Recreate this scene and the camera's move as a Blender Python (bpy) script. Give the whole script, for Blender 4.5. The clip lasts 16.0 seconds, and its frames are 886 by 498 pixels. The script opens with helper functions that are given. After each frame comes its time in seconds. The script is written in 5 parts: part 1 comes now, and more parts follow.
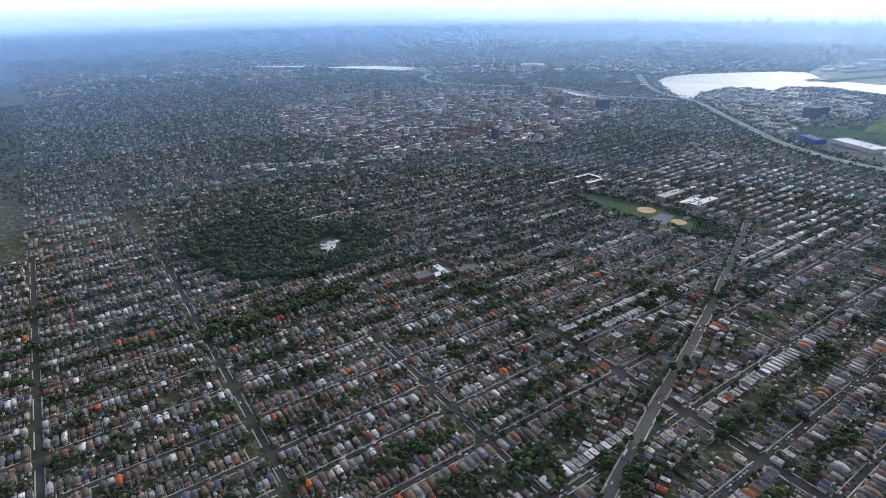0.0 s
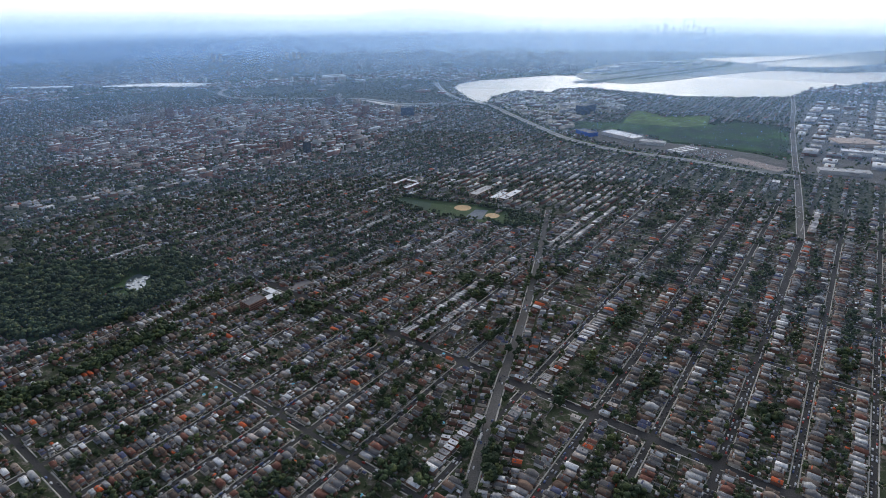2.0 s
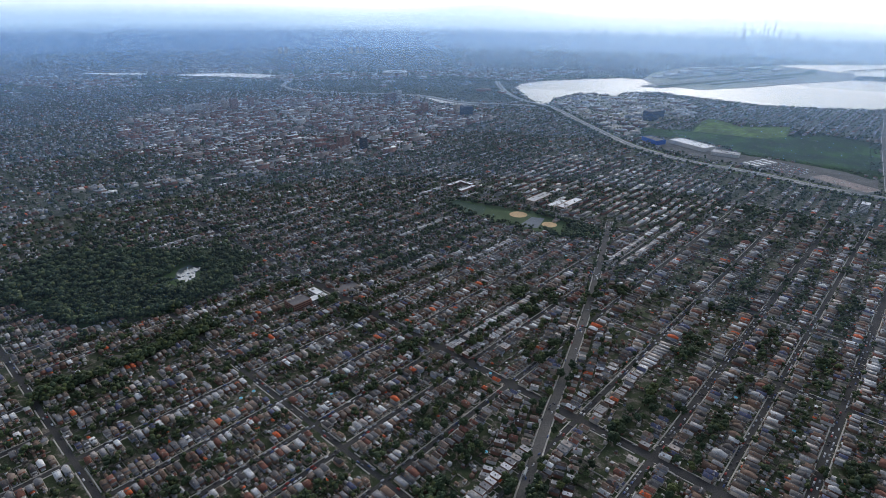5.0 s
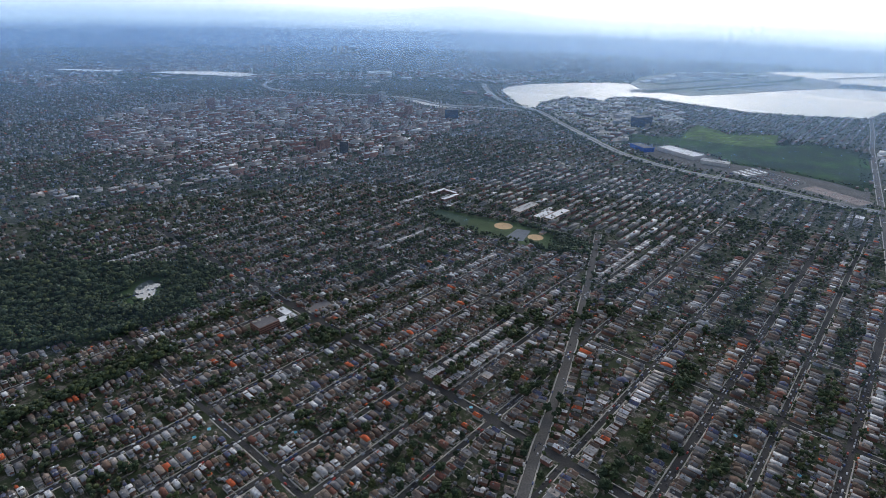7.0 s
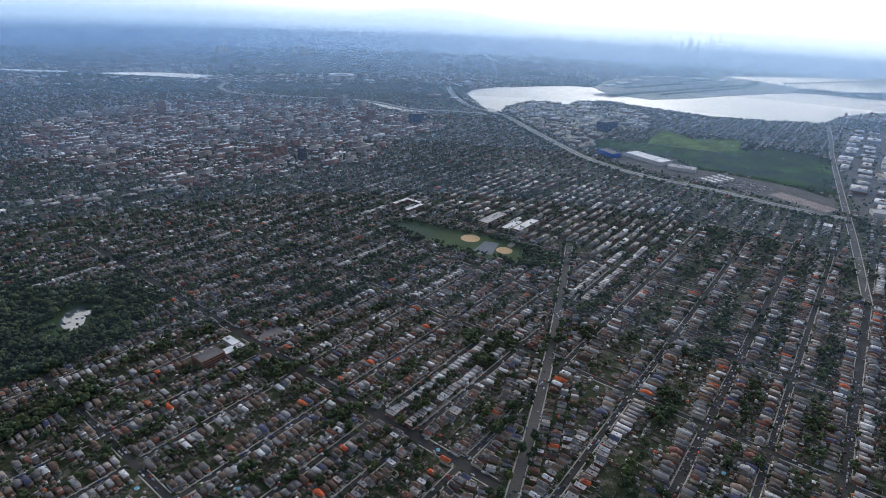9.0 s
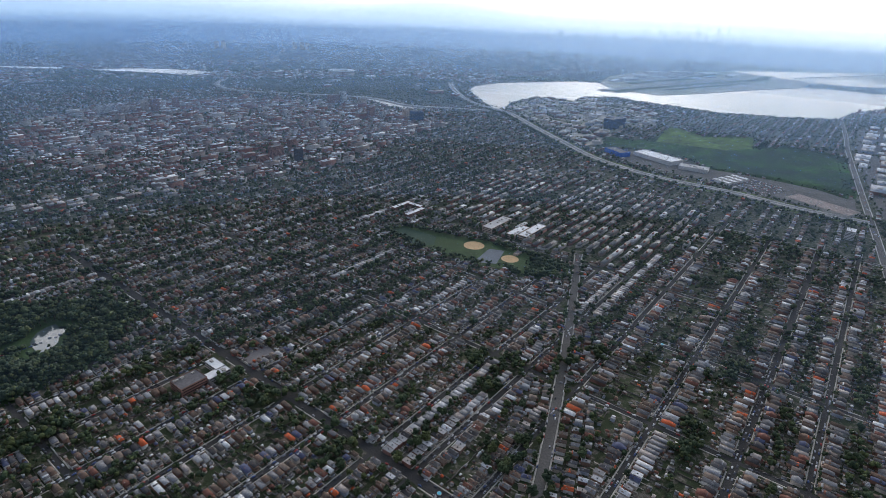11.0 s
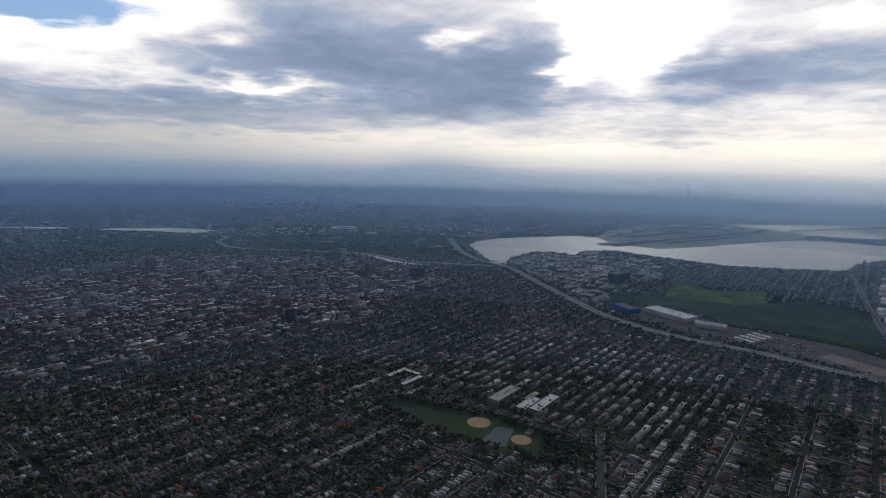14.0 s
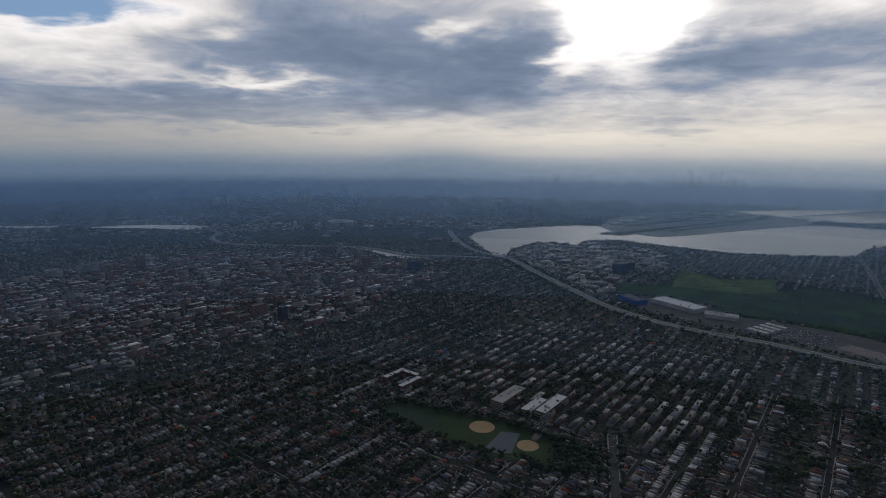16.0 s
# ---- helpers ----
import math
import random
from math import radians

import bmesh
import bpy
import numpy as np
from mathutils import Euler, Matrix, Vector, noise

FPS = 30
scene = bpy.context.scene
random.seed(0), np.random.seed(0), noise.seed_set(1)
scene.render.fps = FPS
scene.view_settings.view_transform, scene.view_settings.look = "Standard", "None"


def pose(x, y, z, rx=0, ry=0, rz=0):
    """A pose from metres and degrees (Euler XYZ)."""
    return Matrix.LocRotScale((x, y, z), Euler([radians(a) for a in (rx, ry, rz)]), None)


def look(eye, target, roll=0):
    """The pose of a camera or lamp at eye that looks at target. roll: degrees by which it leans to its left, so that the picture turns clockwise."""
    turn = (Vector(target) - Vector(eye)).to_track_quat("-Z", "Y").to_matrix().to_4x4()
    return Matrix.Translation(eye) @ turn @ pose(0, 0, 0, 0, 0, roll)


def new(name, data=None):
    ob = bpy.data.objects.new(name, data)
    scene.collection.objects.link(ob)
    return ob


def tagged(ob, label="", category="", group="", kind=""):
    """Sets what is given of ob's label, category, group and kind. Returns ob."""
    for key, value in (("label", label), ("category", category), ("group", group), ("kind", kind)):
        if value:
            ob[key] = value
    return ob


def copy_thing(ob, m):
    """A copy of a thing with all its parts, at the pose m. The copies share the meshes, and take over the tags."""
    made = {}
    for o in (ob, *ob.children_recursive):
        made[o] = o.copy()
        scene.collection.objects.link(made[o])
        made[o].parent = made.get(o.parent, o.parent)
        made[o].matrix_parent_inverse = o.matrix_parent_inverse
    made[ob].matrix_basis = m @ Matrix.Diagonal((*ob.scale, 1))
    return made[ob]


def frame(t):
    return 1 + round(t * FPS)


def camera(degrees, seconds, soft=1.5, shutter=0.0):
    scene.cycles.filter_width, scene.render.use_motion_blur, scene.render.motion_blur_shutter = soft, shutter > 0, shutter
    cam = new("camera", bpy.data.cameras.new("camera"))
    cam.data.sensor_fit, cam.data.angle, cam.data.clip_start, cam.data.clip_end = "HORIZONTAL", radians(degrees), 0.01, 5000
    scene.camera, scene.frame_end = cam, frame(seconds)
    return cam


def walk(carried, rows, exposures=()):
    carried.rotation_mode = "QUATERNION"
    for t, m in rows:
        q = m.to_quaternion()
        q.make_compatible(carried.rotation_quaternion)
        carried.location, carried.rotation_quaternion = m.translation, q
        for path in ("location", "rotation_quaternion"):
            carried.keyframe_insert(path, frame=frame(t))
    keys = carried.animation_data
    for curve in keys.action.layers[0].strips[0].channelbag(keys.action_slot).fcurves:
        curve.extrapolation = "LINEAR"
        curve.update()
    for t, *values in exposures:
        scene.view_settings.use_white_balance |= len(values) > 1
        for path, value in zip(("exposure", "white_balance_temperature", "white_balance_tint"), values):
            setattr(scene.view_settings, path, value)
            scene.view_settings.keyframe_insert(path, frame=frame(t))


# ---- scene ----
# ---- the camera and its walk ----
cam = camera(76.77, 16.0, soft=0.7)


def aimed(x, y, z, yaw, pitch, roll):
    """A pose from a heading (degrees to the left of +y), a tilt upwards and a lean."""
    return pose(x, y, z, 0, 0, yaw) @ pose(0, 0, 0, 90 + pitch) @ pose(0, 0, 0, 0, 0, roll)


PATH = [
    (0, 13.7, -113.4, 455.1, 18.91, -24.29, -1.00),
    (0.5, 9.2, -115.3, 455.0, 5.16, -23.97, -1.10),
    (1, 5.3, -116.7, 454.9, 1.45, -23.84, -0.95),
    (1.5, 2.2, -117.5, 454.9, -0.10, -23.65, -0.82),
    (2, -0.3, -117.4, 454.7, -0.78, -23.48, -0.56),
    (2.5, -2.3, -116.1, 454.2, -2.00, -23.29, -0.43),
    (3, -4.1, -112.9, 453.6, -3.48, -23.28, -0.14),
    (3.5, -5.3, -107.0, 453.1, -2.16, -23.46, -0.12),
    (4, -5.8, -97.6, 452.9, 1.32, -23.71, -0.57),
    (4.2, -5.6, -92.5, 452.9, 3.18, -23.74, -0.74),
    (6.3, -0.7, -24.1, 454.2, 5.39, -23.57, 1.01),
    (6.5, -0.3, -17.4, 454.2, 4.80, -23.58, 1.15),
    (7, 0.0, 0.0, 453.9, 3.28, -23.65, 1.66),
    (7.5, 0.2, 17.7, 453.3, 2.31, -23.51, 2.14),
    (8, 0.4, 35.8, 452.8, 1.17, -23.38, 2.41),
    (8.5, 0.7, 53.9, 452.2, 0.20, -23.34, 2.57),
    (9, 1.0, 71.9, 451.6, -0.42, -23.36, 2.41),
    (11.5, 1.6, 159.4, 449.0, -0.10, -23.91, 2.24),
    (12, 1.7, 177.2, 448.7, -0.03, -23.86, 2.31),
    (12.5, 1.9, 195.5, 448.6, -0.02, -23.73, 2.34),
    (12.8, 2.3, 206.8, 448.6, 0.12, -23.60, 2.25),
    (12.9, 2.4, 210.6, 448.6, 0.16, -22.30, 2.22),
    (13, 2.5, 214.3, 448.6, 0.21, -18.77, 2.19),
    (13.1, 2.7, 218.0, 448.6, 0.29, -15.90, 2.13),
    (13.2, 2.9, 221.8, 448.6, 0.38, -12.80, 2.08),
    (13.3, 3.2, 225.5, 448.5, 0.47, -9.90, 2.02),
    (13.4, 3.4, 229.2, 448.5, 0.56, -8.70, 1.96),
    (13.5, 3.6, 232.9, 448.5, 0.64, -8.40, 1.90),
    (14, 4.8, 251.2, 447.9, 0.57, -8.61, 1.52),
    (14.5, 5.8, 269.2, 446.7, 0.65, -8.85, 1.01),
    (15, 6.7, 286.7, 444.8, 0.73, -9.17, 0.89),
    (15.5, 7.4, 303.7, 442.1, 0.49, -9.33, 0.63),
    (16, 8.1, 320.5, 438.9, 0.52, -9.43, 0.50),
]
EXPOSURES = [(t, stops, 6500, 13) for t, stops in ((0.0, 0.88), (0.6, 0.75), (1.5, 0.58), (12.6, 0.50), (13.0, 0.38), (13.5, -0.40), (14.0, -0.98), (14.6, -1.38), (16.0, -1.45))]
walk(cam, [(t, aimed(*p)) for t, *p in PATH], EXPOSURES)

# ---- the plan: x and y in metres, and along the street grid u (up the streets) and v (across them) ----
GRID = radians(53)
EU = np.array([math.cos(GRID), math.sin(GRID)])
EV = np.array([math.sin(GRID), -math.cos(GRID)])
EYE = np.array([0.0, 170.0, 450.0])  # middle of the flight, from which the far land is drawn together
NEAR_R, DRAW = 3500.0, 1150.0


def uv(u, v):
    return np.multiply.outer(u, EU) + np.multiply.outer(v, EV)


def warp(V):
    """Draws all that lies beyond NEAR_R together along the lines of sight, so that the horizon fits within five kilometres."""
    V = np.asarray(V, float).copy()
    off = V - EYE
    r = np.hypot(off[:, 0], off[:, 1])
    far = r > NEAR_R
    s = (NEAR_R + DRAW * (1 - np.exp(-(r[far] - NEAR_R) / DRAW))) / r[far]
    V[far] = EYE + off[far] * s[:, None]
    return V


def inside(P, poly):
    """Which of the points P lie in the polygon."""
    x, y, hit = P[:, 0], P[:, 1], np.zeros(len(P), bool)
    for (ax, ay), (bx, by) in zip(poly, list(poly[1:]) + [poly[0]]):
        cross = (ay > y) != (by > y)
        hit ^= cross & (x < (bx - ax) * (y - ay) / ((by - ay) or 1e-9) + ax)
    return hit


def near_line(P, line):
    """The distance of each of the points P from a polyline."""
    best = np.full(len(P), 1e9)
    for a, b in zip(np.array(line[:-1], float), np.array(line[1:], float)):
        d = b - a
        k = np.clip(((P - a) @ d) / (d @ d), 0, 1)[:, None]
        best = np.minimum(best, np.hypot(*(P - a - k * d).T))
    return best


def smooth(line, step=25.0):
    """A polyline rounded into a curve (Catmull-Rom)."""
    p = np.array([line[0], *line, line[-1]], float)
    out = []
    for i in range(1, len(p) - 2):
        n = max(2, int(np.hypot(*(p[i + 1] - p[i])) / step))
        t = np.linspace(0, 1, n, endpoint=False)[:, None]
        a, b, c, d = p[i - 1], p[i], p[i + 1], p[i + 2]
        out.append(0.5 * (2 * b + (c - a) * t + (2 * a - 5 * b + 4 * c - d) * t**2 + (3 * b - a - 3 * c + d) * t**3))
    return np.vstack(out + [p[-1:]])


BOULEVARD = [(-60, 0), (-8, 180), (48, 370), (84, 491), (112, 573), (152, 704), (196, 859), (259, 1100), (275, 1160)]
AVENUE = [(760, 945), (808, 1027), (950, 1268), (1170, 1652), (1486, 2197), (1624, 2417), (1850, 2800)]
HIGHWAY = [(20, 3900), (24, 3495), (81, 3099), (156, 2866), (274, 2704), (356, 2396), (422, 2151), (477, 1959), (548, 1825), (640, 1715), (784, 1610), (900, 1490), (1020, 1400)]
PARKWAY = [(-1290, 4600), (-1290, 4052), (-1260, 3340), (-1184, 3140), (-1040, 3022), (-761, 3000), (-391, 2960), (-183, 2785), (-2, 2754), (200, 2725)]
BAY = [(124, 3389), (164, 3032), (218, 2805), (268, 2773), (314, 2984), (469, 3200), (660, 3121), (752, 3273), (916, 3316), (1051, 3165), (1164, 3073), (1348, 2914), (1615, 2858), (1882, 2860), (2039, 3035), (2310, 3205), (3000, 3500),
       (3400, 3900), (2782, 3868), (2567, 4028), (2397, 4058), (1999, 3870), (1517, 3577), (1201, 3430), (1105, 3531), (996, 3612), (985, 3908), (828, 3942), (594, 3842), (298, 3699), (171, 3539)]
RIVER = [(2324, 5005), (2790, 5010), (2757, 4672), (2582, 4330), (2729, 4348), (2950, 4200), (3700, 4500), (4700, 5600), (3819, 5320), (2758, 5090)]
AIRFIELD = [(985, 3908), (996, 3612), (1105, 3531), (1201, 3430), (1517, 3577), (1999, 3870), (2397, 4058), (2582, 4304), (2757, 4672), (2800, 5000), (2324, 4960), (1500, 4700), (1150, 4300)]
LAKE_A = [(-2128, 3566), (-1962, 3698), (-1704, 3731), (-1440, 3676), (-1516, 3530), (-1690, 3549), (-1950, 3560)]
LAKE_B = [(-2760, 3560), (-2608, 3590), (-2337, 3625), (-2305, 3565), (-2573, 3525)]
CREEK = [(-400, 2945), (-300, 2900), (-141, 2740), (-60, 2735), (-141, 2705), (-235, 2730), (-330, 2850)]
MEADOW = [(881, 2413), (955, 2525), (972, 2469), (1014, 2340), (1217, 2355), (1113, 2157), (1001, 2117), (841, 2195), (782, 2212)]
LAKEWOOD = [(-3100, 3000), (-1350, 2950), (-1150, 3200), (-1280, 3700), (-3100, 3700)]
MARSH = [(520, 2065), (571, 2197), (617, 2268), (681, 2241), (775, 2261), (881, 2413), (955, 2525), (972, 2469), (1014, 2340), (1217, 2355), (1130, 2170), (1283, 2219), (1400, 2090), (1318, 1937), (1118, 1597), (1058, 1669), (980, 1744), (904, 1808), (831, 1850), (806, 1955), (713, 2060), (596, 2081)]
PARK = [(-830, 690), (-840, 850), (-735, 880), (-611, 872), (-523, 905), (-450, 875), (-445, 764), (-493, 665), (-607, 606), (-700, 630)]
POND = [(-559, 785), (-566, 812), (-556, 834), (-540, 822), (-528, 832), (-530, 806), (-522, 784), (-530, 764), (-545, 772)]
FIELDS = [(-122, 1241), (-80, 1277), (-3, 1243), (99, 1208), (140, 1178), (190, 1137), (240, 1100), (236, 1040), (147, 1045), (115, 1078), (81, 1086), (56, 1096), (10, 1128), (-44, 1164)]
PLAYLOT = [(-268, 773), (-244, 807), (-216, 780), (-240, 751)]
SCHOOL = [(-345, 700), (-300, 775), (-262, 752), (-290, 680)]
MALL = [(540, 2025), (610, 2065), (760, 1995), (815, 1870), (905, 1800), (985, 1740), (1060, 1665), (1110, 1590), (1010, 1425), (895, 1540), (790, 1690), (690, 1790), (600, 1890)]
TREELINE = [tuple(p) for p in uv(np.array([20.0, 130, 250]), np.array([-703.0, -703, -703]))]
GARDEN = [tuple(uv(u, v)) for u, v in ((1035, -880), (1560, -900), (1560, -360), (1300, -300), (1080, -400))]
DOWNTOWN = [(-1183, 1623), (-1512, 2066), (-1395, 2544), (-1014, 2788), (-394, 2784), (19, 2368), (-171, 2055), (-242, 1764), (-474, 1569), (-654, 1454), (-891, 1512)]
STRIP = [(-1070, 1150), (-930, 1225), (-770, 1315), (-640, 1405), (-690, 1475), (-800, 1385), (-950, 1300), (-1090, 1230)]
CLUMPS = [(421, -644), (419, -578), (682, -389), (619, -381), (787, -303), (860, -139), (869, -340), (1420, -197), (1189, -215), (1390, -280), (661, -427), (735, -330), (609, -707), (674, -150), (300, -160), (350, -30), (560, 60), (240, -250), (150, -330)]
INDUSTRY = [(1080, 1430), (1250, 1300), (2200, 1700), (2300, 2700), (1800, 2620), (1480, 2140), (1110, 1500)]
WORKS = [(300, 2740), (420, 2380), (470, 2100), (560, 2150), (640, 2300), (720, 2440), (900, 2540), (1000, 2900), (760, 3230), (480, 3150), (330, 2960)]
MEADOWS = [(-900, 3050), (-391, 3000), (-100, 2830), (100, 2830), (100, 3350), (160, 3700), (-300, 3900), (-1000, 3900), (-1240, 3500)]

# ---- light: broken cloud with the sun behind it, ahead and to the right ----
SUN_AZ, SUN_EL = radians(20), radians(30)
sun = new("sun", bpy.data.lights.new("sun", "SUN"))
sun.data.energy, sun.data.angle, sun.data.color = 0.24, radians(14), (1.0, 0.94, 0.84)
sun.matrix_world = look((0, 0, 0), (-math.sin(SUN_AZ) * math.cos(SUN_EL), -math.cos(SUN_AZ) * math.cos(SUN_EL), -math.sin(SUN_EL)))
sun.location = (0, 0, 900)


class Nodes:
    """Short calls for node trees: numbers and sockets go in, the first socket comes out."""

    def __init__(self, tree, fresh=True):
        self.tree = tree
        if fresh:
            tree.nodes.clear()

    def put(self, kind, out=0, **given):
        node = self.tree.nodes.new(kind)
        if "operation" in given:
            node.operation = given["operation"]
        if "use_clamp" in given:
            node.use_clamp = given["use_clamp"]
        if "interpolation_type" in given:
            node.interpolation_type = given["interpolation_type"]
        if "sky_type" in given:
            node.sky_type, node.sun_disc, node.altitude = given["sky_type"], False, 450
            node.sun_elevation, node.sun_rotation = SUN_EL, SUN_AZ
        for key, value in given.items():
            if key.startswith("i_"):
                key = key[2:]
                self.feed(node.inputs[int(key) if key.isdigit() else key.replace("_", " ")], value)
        return node.outputs[out]

    def feed(self, socket, value):
        if isinstance(value, bpy.types.NodeSocket):
            self.tree.links.new(value, socket)
        elif socket.type == "RGBA" and len(value) == 3:
            socket.default_value = (*value, 1)
        else:
            socket.default_value = value

    def math(self, op, a, b=0.0, c=0.0, clamp=False):
        return self.put("ShaderNodeMath", operation=op, use_clamp=clamp, i_0=a, i_1=b, i_2=c)

    def noise(self, at, scale, detail=4.0, rough=0.55, distort=0.0):
        return self.put("ShaderNodeTexNoise", i_Vector=at, i_Scale=scale, i_Detail=detail, i_Roughness=rough, i_Distortion=distort)

    def span(self, x, a, b, c=0.0, d=1.0, soft=True):
        return self.put("ShaderNodeMapRange", interpolation_type="SMOOTHSTEP" if soft else "LINEAR", i_0=x, i_1=a, i_2=b, i_3=c, i_4=d)

    def mix(self, f, a, b, blend="MIX"):
        node = self.tree.nodes.new("ShaderNodeMix")
        node.data_type, node.blend_type = "RGBA", blend
        for socket, value in zip((node.inputs[0], node.inputs[6], node.inputs[7]), (f, a, b)):
            self.feed(socket, value)
        return node.outputs[2]

    def ramp(self, x, stops, step=False):
        node = self.tree.nodes.new("ShaderNodeValToRGB")
        node.color_ramp.interpolation = "CONSTANT" if step else "LINEAR"
        while len(node.color_ramp.elements) < len(stops):
            node.color_ramp.elements.new(0.5)
        for el, (at, colour) in zip(node.color_ramp.elements, stops):
            el.position, el.color = at, (*colour, 1)
        self.feed(node.inputs[0], x)
        return node.outputs[0]


world = bpy.data.worlds.new("sky")
scene.world, world.use_nodes = world, True
n = Nodes(world.node_tree)
way = n.put("ShaderNodeTexCoord")
sx, sy, sz = (n.put("ShaderNodeSeparateXYZ", out=k, i_0=way) for k in range(3))
az = n.math("MULTIPLY", n.math("ARCTAN2", sx, sy), 57.2958)  # degrees to the right of +y
el = n.math("MULTIPLY", n.math("ARCSINE", sz), 57.2958)
# The clouds lie in a flat deck: the pattern is drawn out near the horizon.
lift = n.math("ADD", n.math("MAXIMUM", sz, 0.0), 0.14)
deck = n.put("ShaderNodeCombineXYZ", i_0=n.math("DIVIDE", sx, lift), i_1=n.math("DIVIDE", sy, lift), i_2=0.3)
broad = n.noise(deck, 1.1, 5, 0.55, 0.4)
fine = n.noise(deck, 3.6, 6, 0.6, 0.6)
# The edges of clouds and gaps wander.
true_az, true_el = az, el
az = n.math("ADD", az, n.span(n.noise(deck, 2.2, 4, 0.5), 0.2, 0.8, -4.5, 4.5, False))
el = n.math("ADD", el, n.span(n.noise(deck, 2.6, 4, 0.5, 0.3), 0.2, 0.8, -1.4, 1.4, False))


def patch(a, e, wa, we, strength):
    """A soft cloud or gap round a bearing and a height, in degrees."""
    da = n.math("DIVIDE", n.math("SUBTRACT", az, a), wa)
    de = n.math("DIVIDE", n.math("SUBTRACT", el, e), we)
    q = n.math("ADD", n.math("MULTIPLY", da, da), n.math("MULTIPLY", de, de))
    return n.math("MULTIPLY", n.math("POWER", 2.718, n.math("MULTIPLY", q, -1.0)), strength)


CLOUDS = [(-9, 10, 11, 4.5, 0.55), (5.5, 9, 6.5, 3.2, 0.55), (-3, 6.0, 12, 1.8, 0.30), (-26, 4.4, 15, 1.6, 0.50), (30, 8.6, 10, 1.7, 0.24), (24, 8.0, 5, 1.6, 0.24), (-21, 9.5, 5, 2.0, 0.25), (21.5, 3.2, 4, 0.9, 0.30), (12, 3.0, 8, 0.8, 0.22), (-17, 3.0, 7, 0.5, 0.30),
          (17, 13.3, 5.0, 3.8, -0.95), (12.5, 9.6, 3, 1.8, -0.45), (1.3, 11.5, 2.6, 1.3, -0.60), (-25, 12.2, 8, 2.2, -0.45), (-17, 6.9, 9, 0.9, -0.55), (-36, 9.5, 7, 1.6, -0.20), (-37, 12.3, 6, 1.8, -0.95), (33, 12.5, 6, 1.6, -0.30), (-8, 2.2, 9, 1.4, -0.20)]
mass = n.math("ADD", n.math("MULTIPLY", n.math("SUBTRACT", broad, 0.5), 0.75), n.math("MULTIPLY", n.math("SUBTRACT", fine, 0.5), 0.5))
mass = n.math("ADD", mass, 0.34)
for c in CLOUDS:
    mass = n.math("ADD", mass, patch(*c))
az, el = true_az, true_el
mass = n.math("SUBTRACT", mass, n.span(el, 15, 19, 0, 0.42))
blue = n.put("ShaderNodeTexSky", sky_type="NISHITA")
blue = n.put("ShaderNodeVectorMath", operation="SCALE", i_0=blue, i_Scale=0.10)
cloud = n.ramp(mass, [(0.0, (2.5, 2.45, 2.4)), (0.22, (1.9, 1.88, 1.85)), (0.42, (1.15, 1.22, 1.35)), (0.62, (0.68, 0.84, 1.10)), (0.82, (0.50, 0.65, 0.90)), (1.0, (0.40, 0.54, 0.78))])
sky = n.mix(n.span(mass, -0.30, 0.0), n.mix(0.4, blue, (0.9, 1.6, 2.6)), cloud)
# Overhead the deck closes and darkens.
sky = n.mix(n.span(el, 26, 38, 0, 1), sky, n.mix(broad, (0.081, 0.118, 0.192), (0.134, 0.178, 0.280)))
# Behind the flight, out of view, the sky is darkened to dim the town.
sky = n.mix(n.span(n.math("ABSOLUTE", az), 55, 85, 0, 1), sky, n.mix(broad, (0.14, 0.185, 0.27), (0.23, 0.285, 0.39)))
glare = patch(16.5, 13.2, 5.5, 3.8, 1.0)
sky = n.mix(n.math("MULTIPLY", glare, n.span(mass, 0.70, 0.05)), sky, (6.0, 5.8, 5.5))
# The veiled sun lights the cloud round it.
sky = n.mix(n.math("MULTIPLY", patch(23, 22.5, 26, 4.6, 0.85), n.span(el, 15, 18)), sky, (4.3, 4.0, 3.4))
# Low haze: cream above, blue-grey at the edge of the land.
cream = n.mix(n.span(az, -40, 15), (0.88, 0.90, 0.88), (2.25, 2.1, 1.8))
sky = n.mix(n.math("MULTIPLY", n.span(el, 6.5, 1.5, 0, 0.85), n.span(mass, 1.0, 0.3, 0.45, 1.0)), sky, cream)
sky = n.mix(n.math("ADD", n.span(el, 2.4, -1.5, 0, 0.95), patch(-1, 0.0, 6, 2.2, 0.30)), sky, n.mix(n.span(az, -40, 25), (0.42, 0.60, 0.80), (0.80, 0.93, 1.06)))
# Blue haze painted under the horizon shows through faded land, paler below the sun.
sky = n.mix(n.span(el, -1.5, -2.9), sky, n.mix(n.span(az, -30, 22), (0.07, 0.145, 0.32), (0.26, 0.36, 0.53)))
tree = world.node_tree
back = tree.nodes.new("ShaderNodeBackground")
tree.links.new(sky, back.inputs[0])
back.inputs[1].default_value = 1.0
tree.links.new(back.outputs[0], tree.nodes.new("ShaderNodeOutputWorld").inputs[0])


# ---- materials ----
# Opacity by distance, imitating haze on far things and on the ground.
HAZE_FADE_THINGS = [(0.0, (1, 1, 1)), (0.30, (0.82,) * 3), (0.50, (0.52,) * 3), (0.70, (0.24,) * 3), (0.90, (0.06,) * 3), (1.0, (0.02,) * 3)]
HAZE_FADE_GROUND = [(0.0, (1, 1, 1)), (0.36, (0.86,) * 3), (0.60, (0.66,) * 3), (0.80, (0.44,) * 3), (0.92, (0.26,) * 3), (1.0, (0.10,) * 3)]


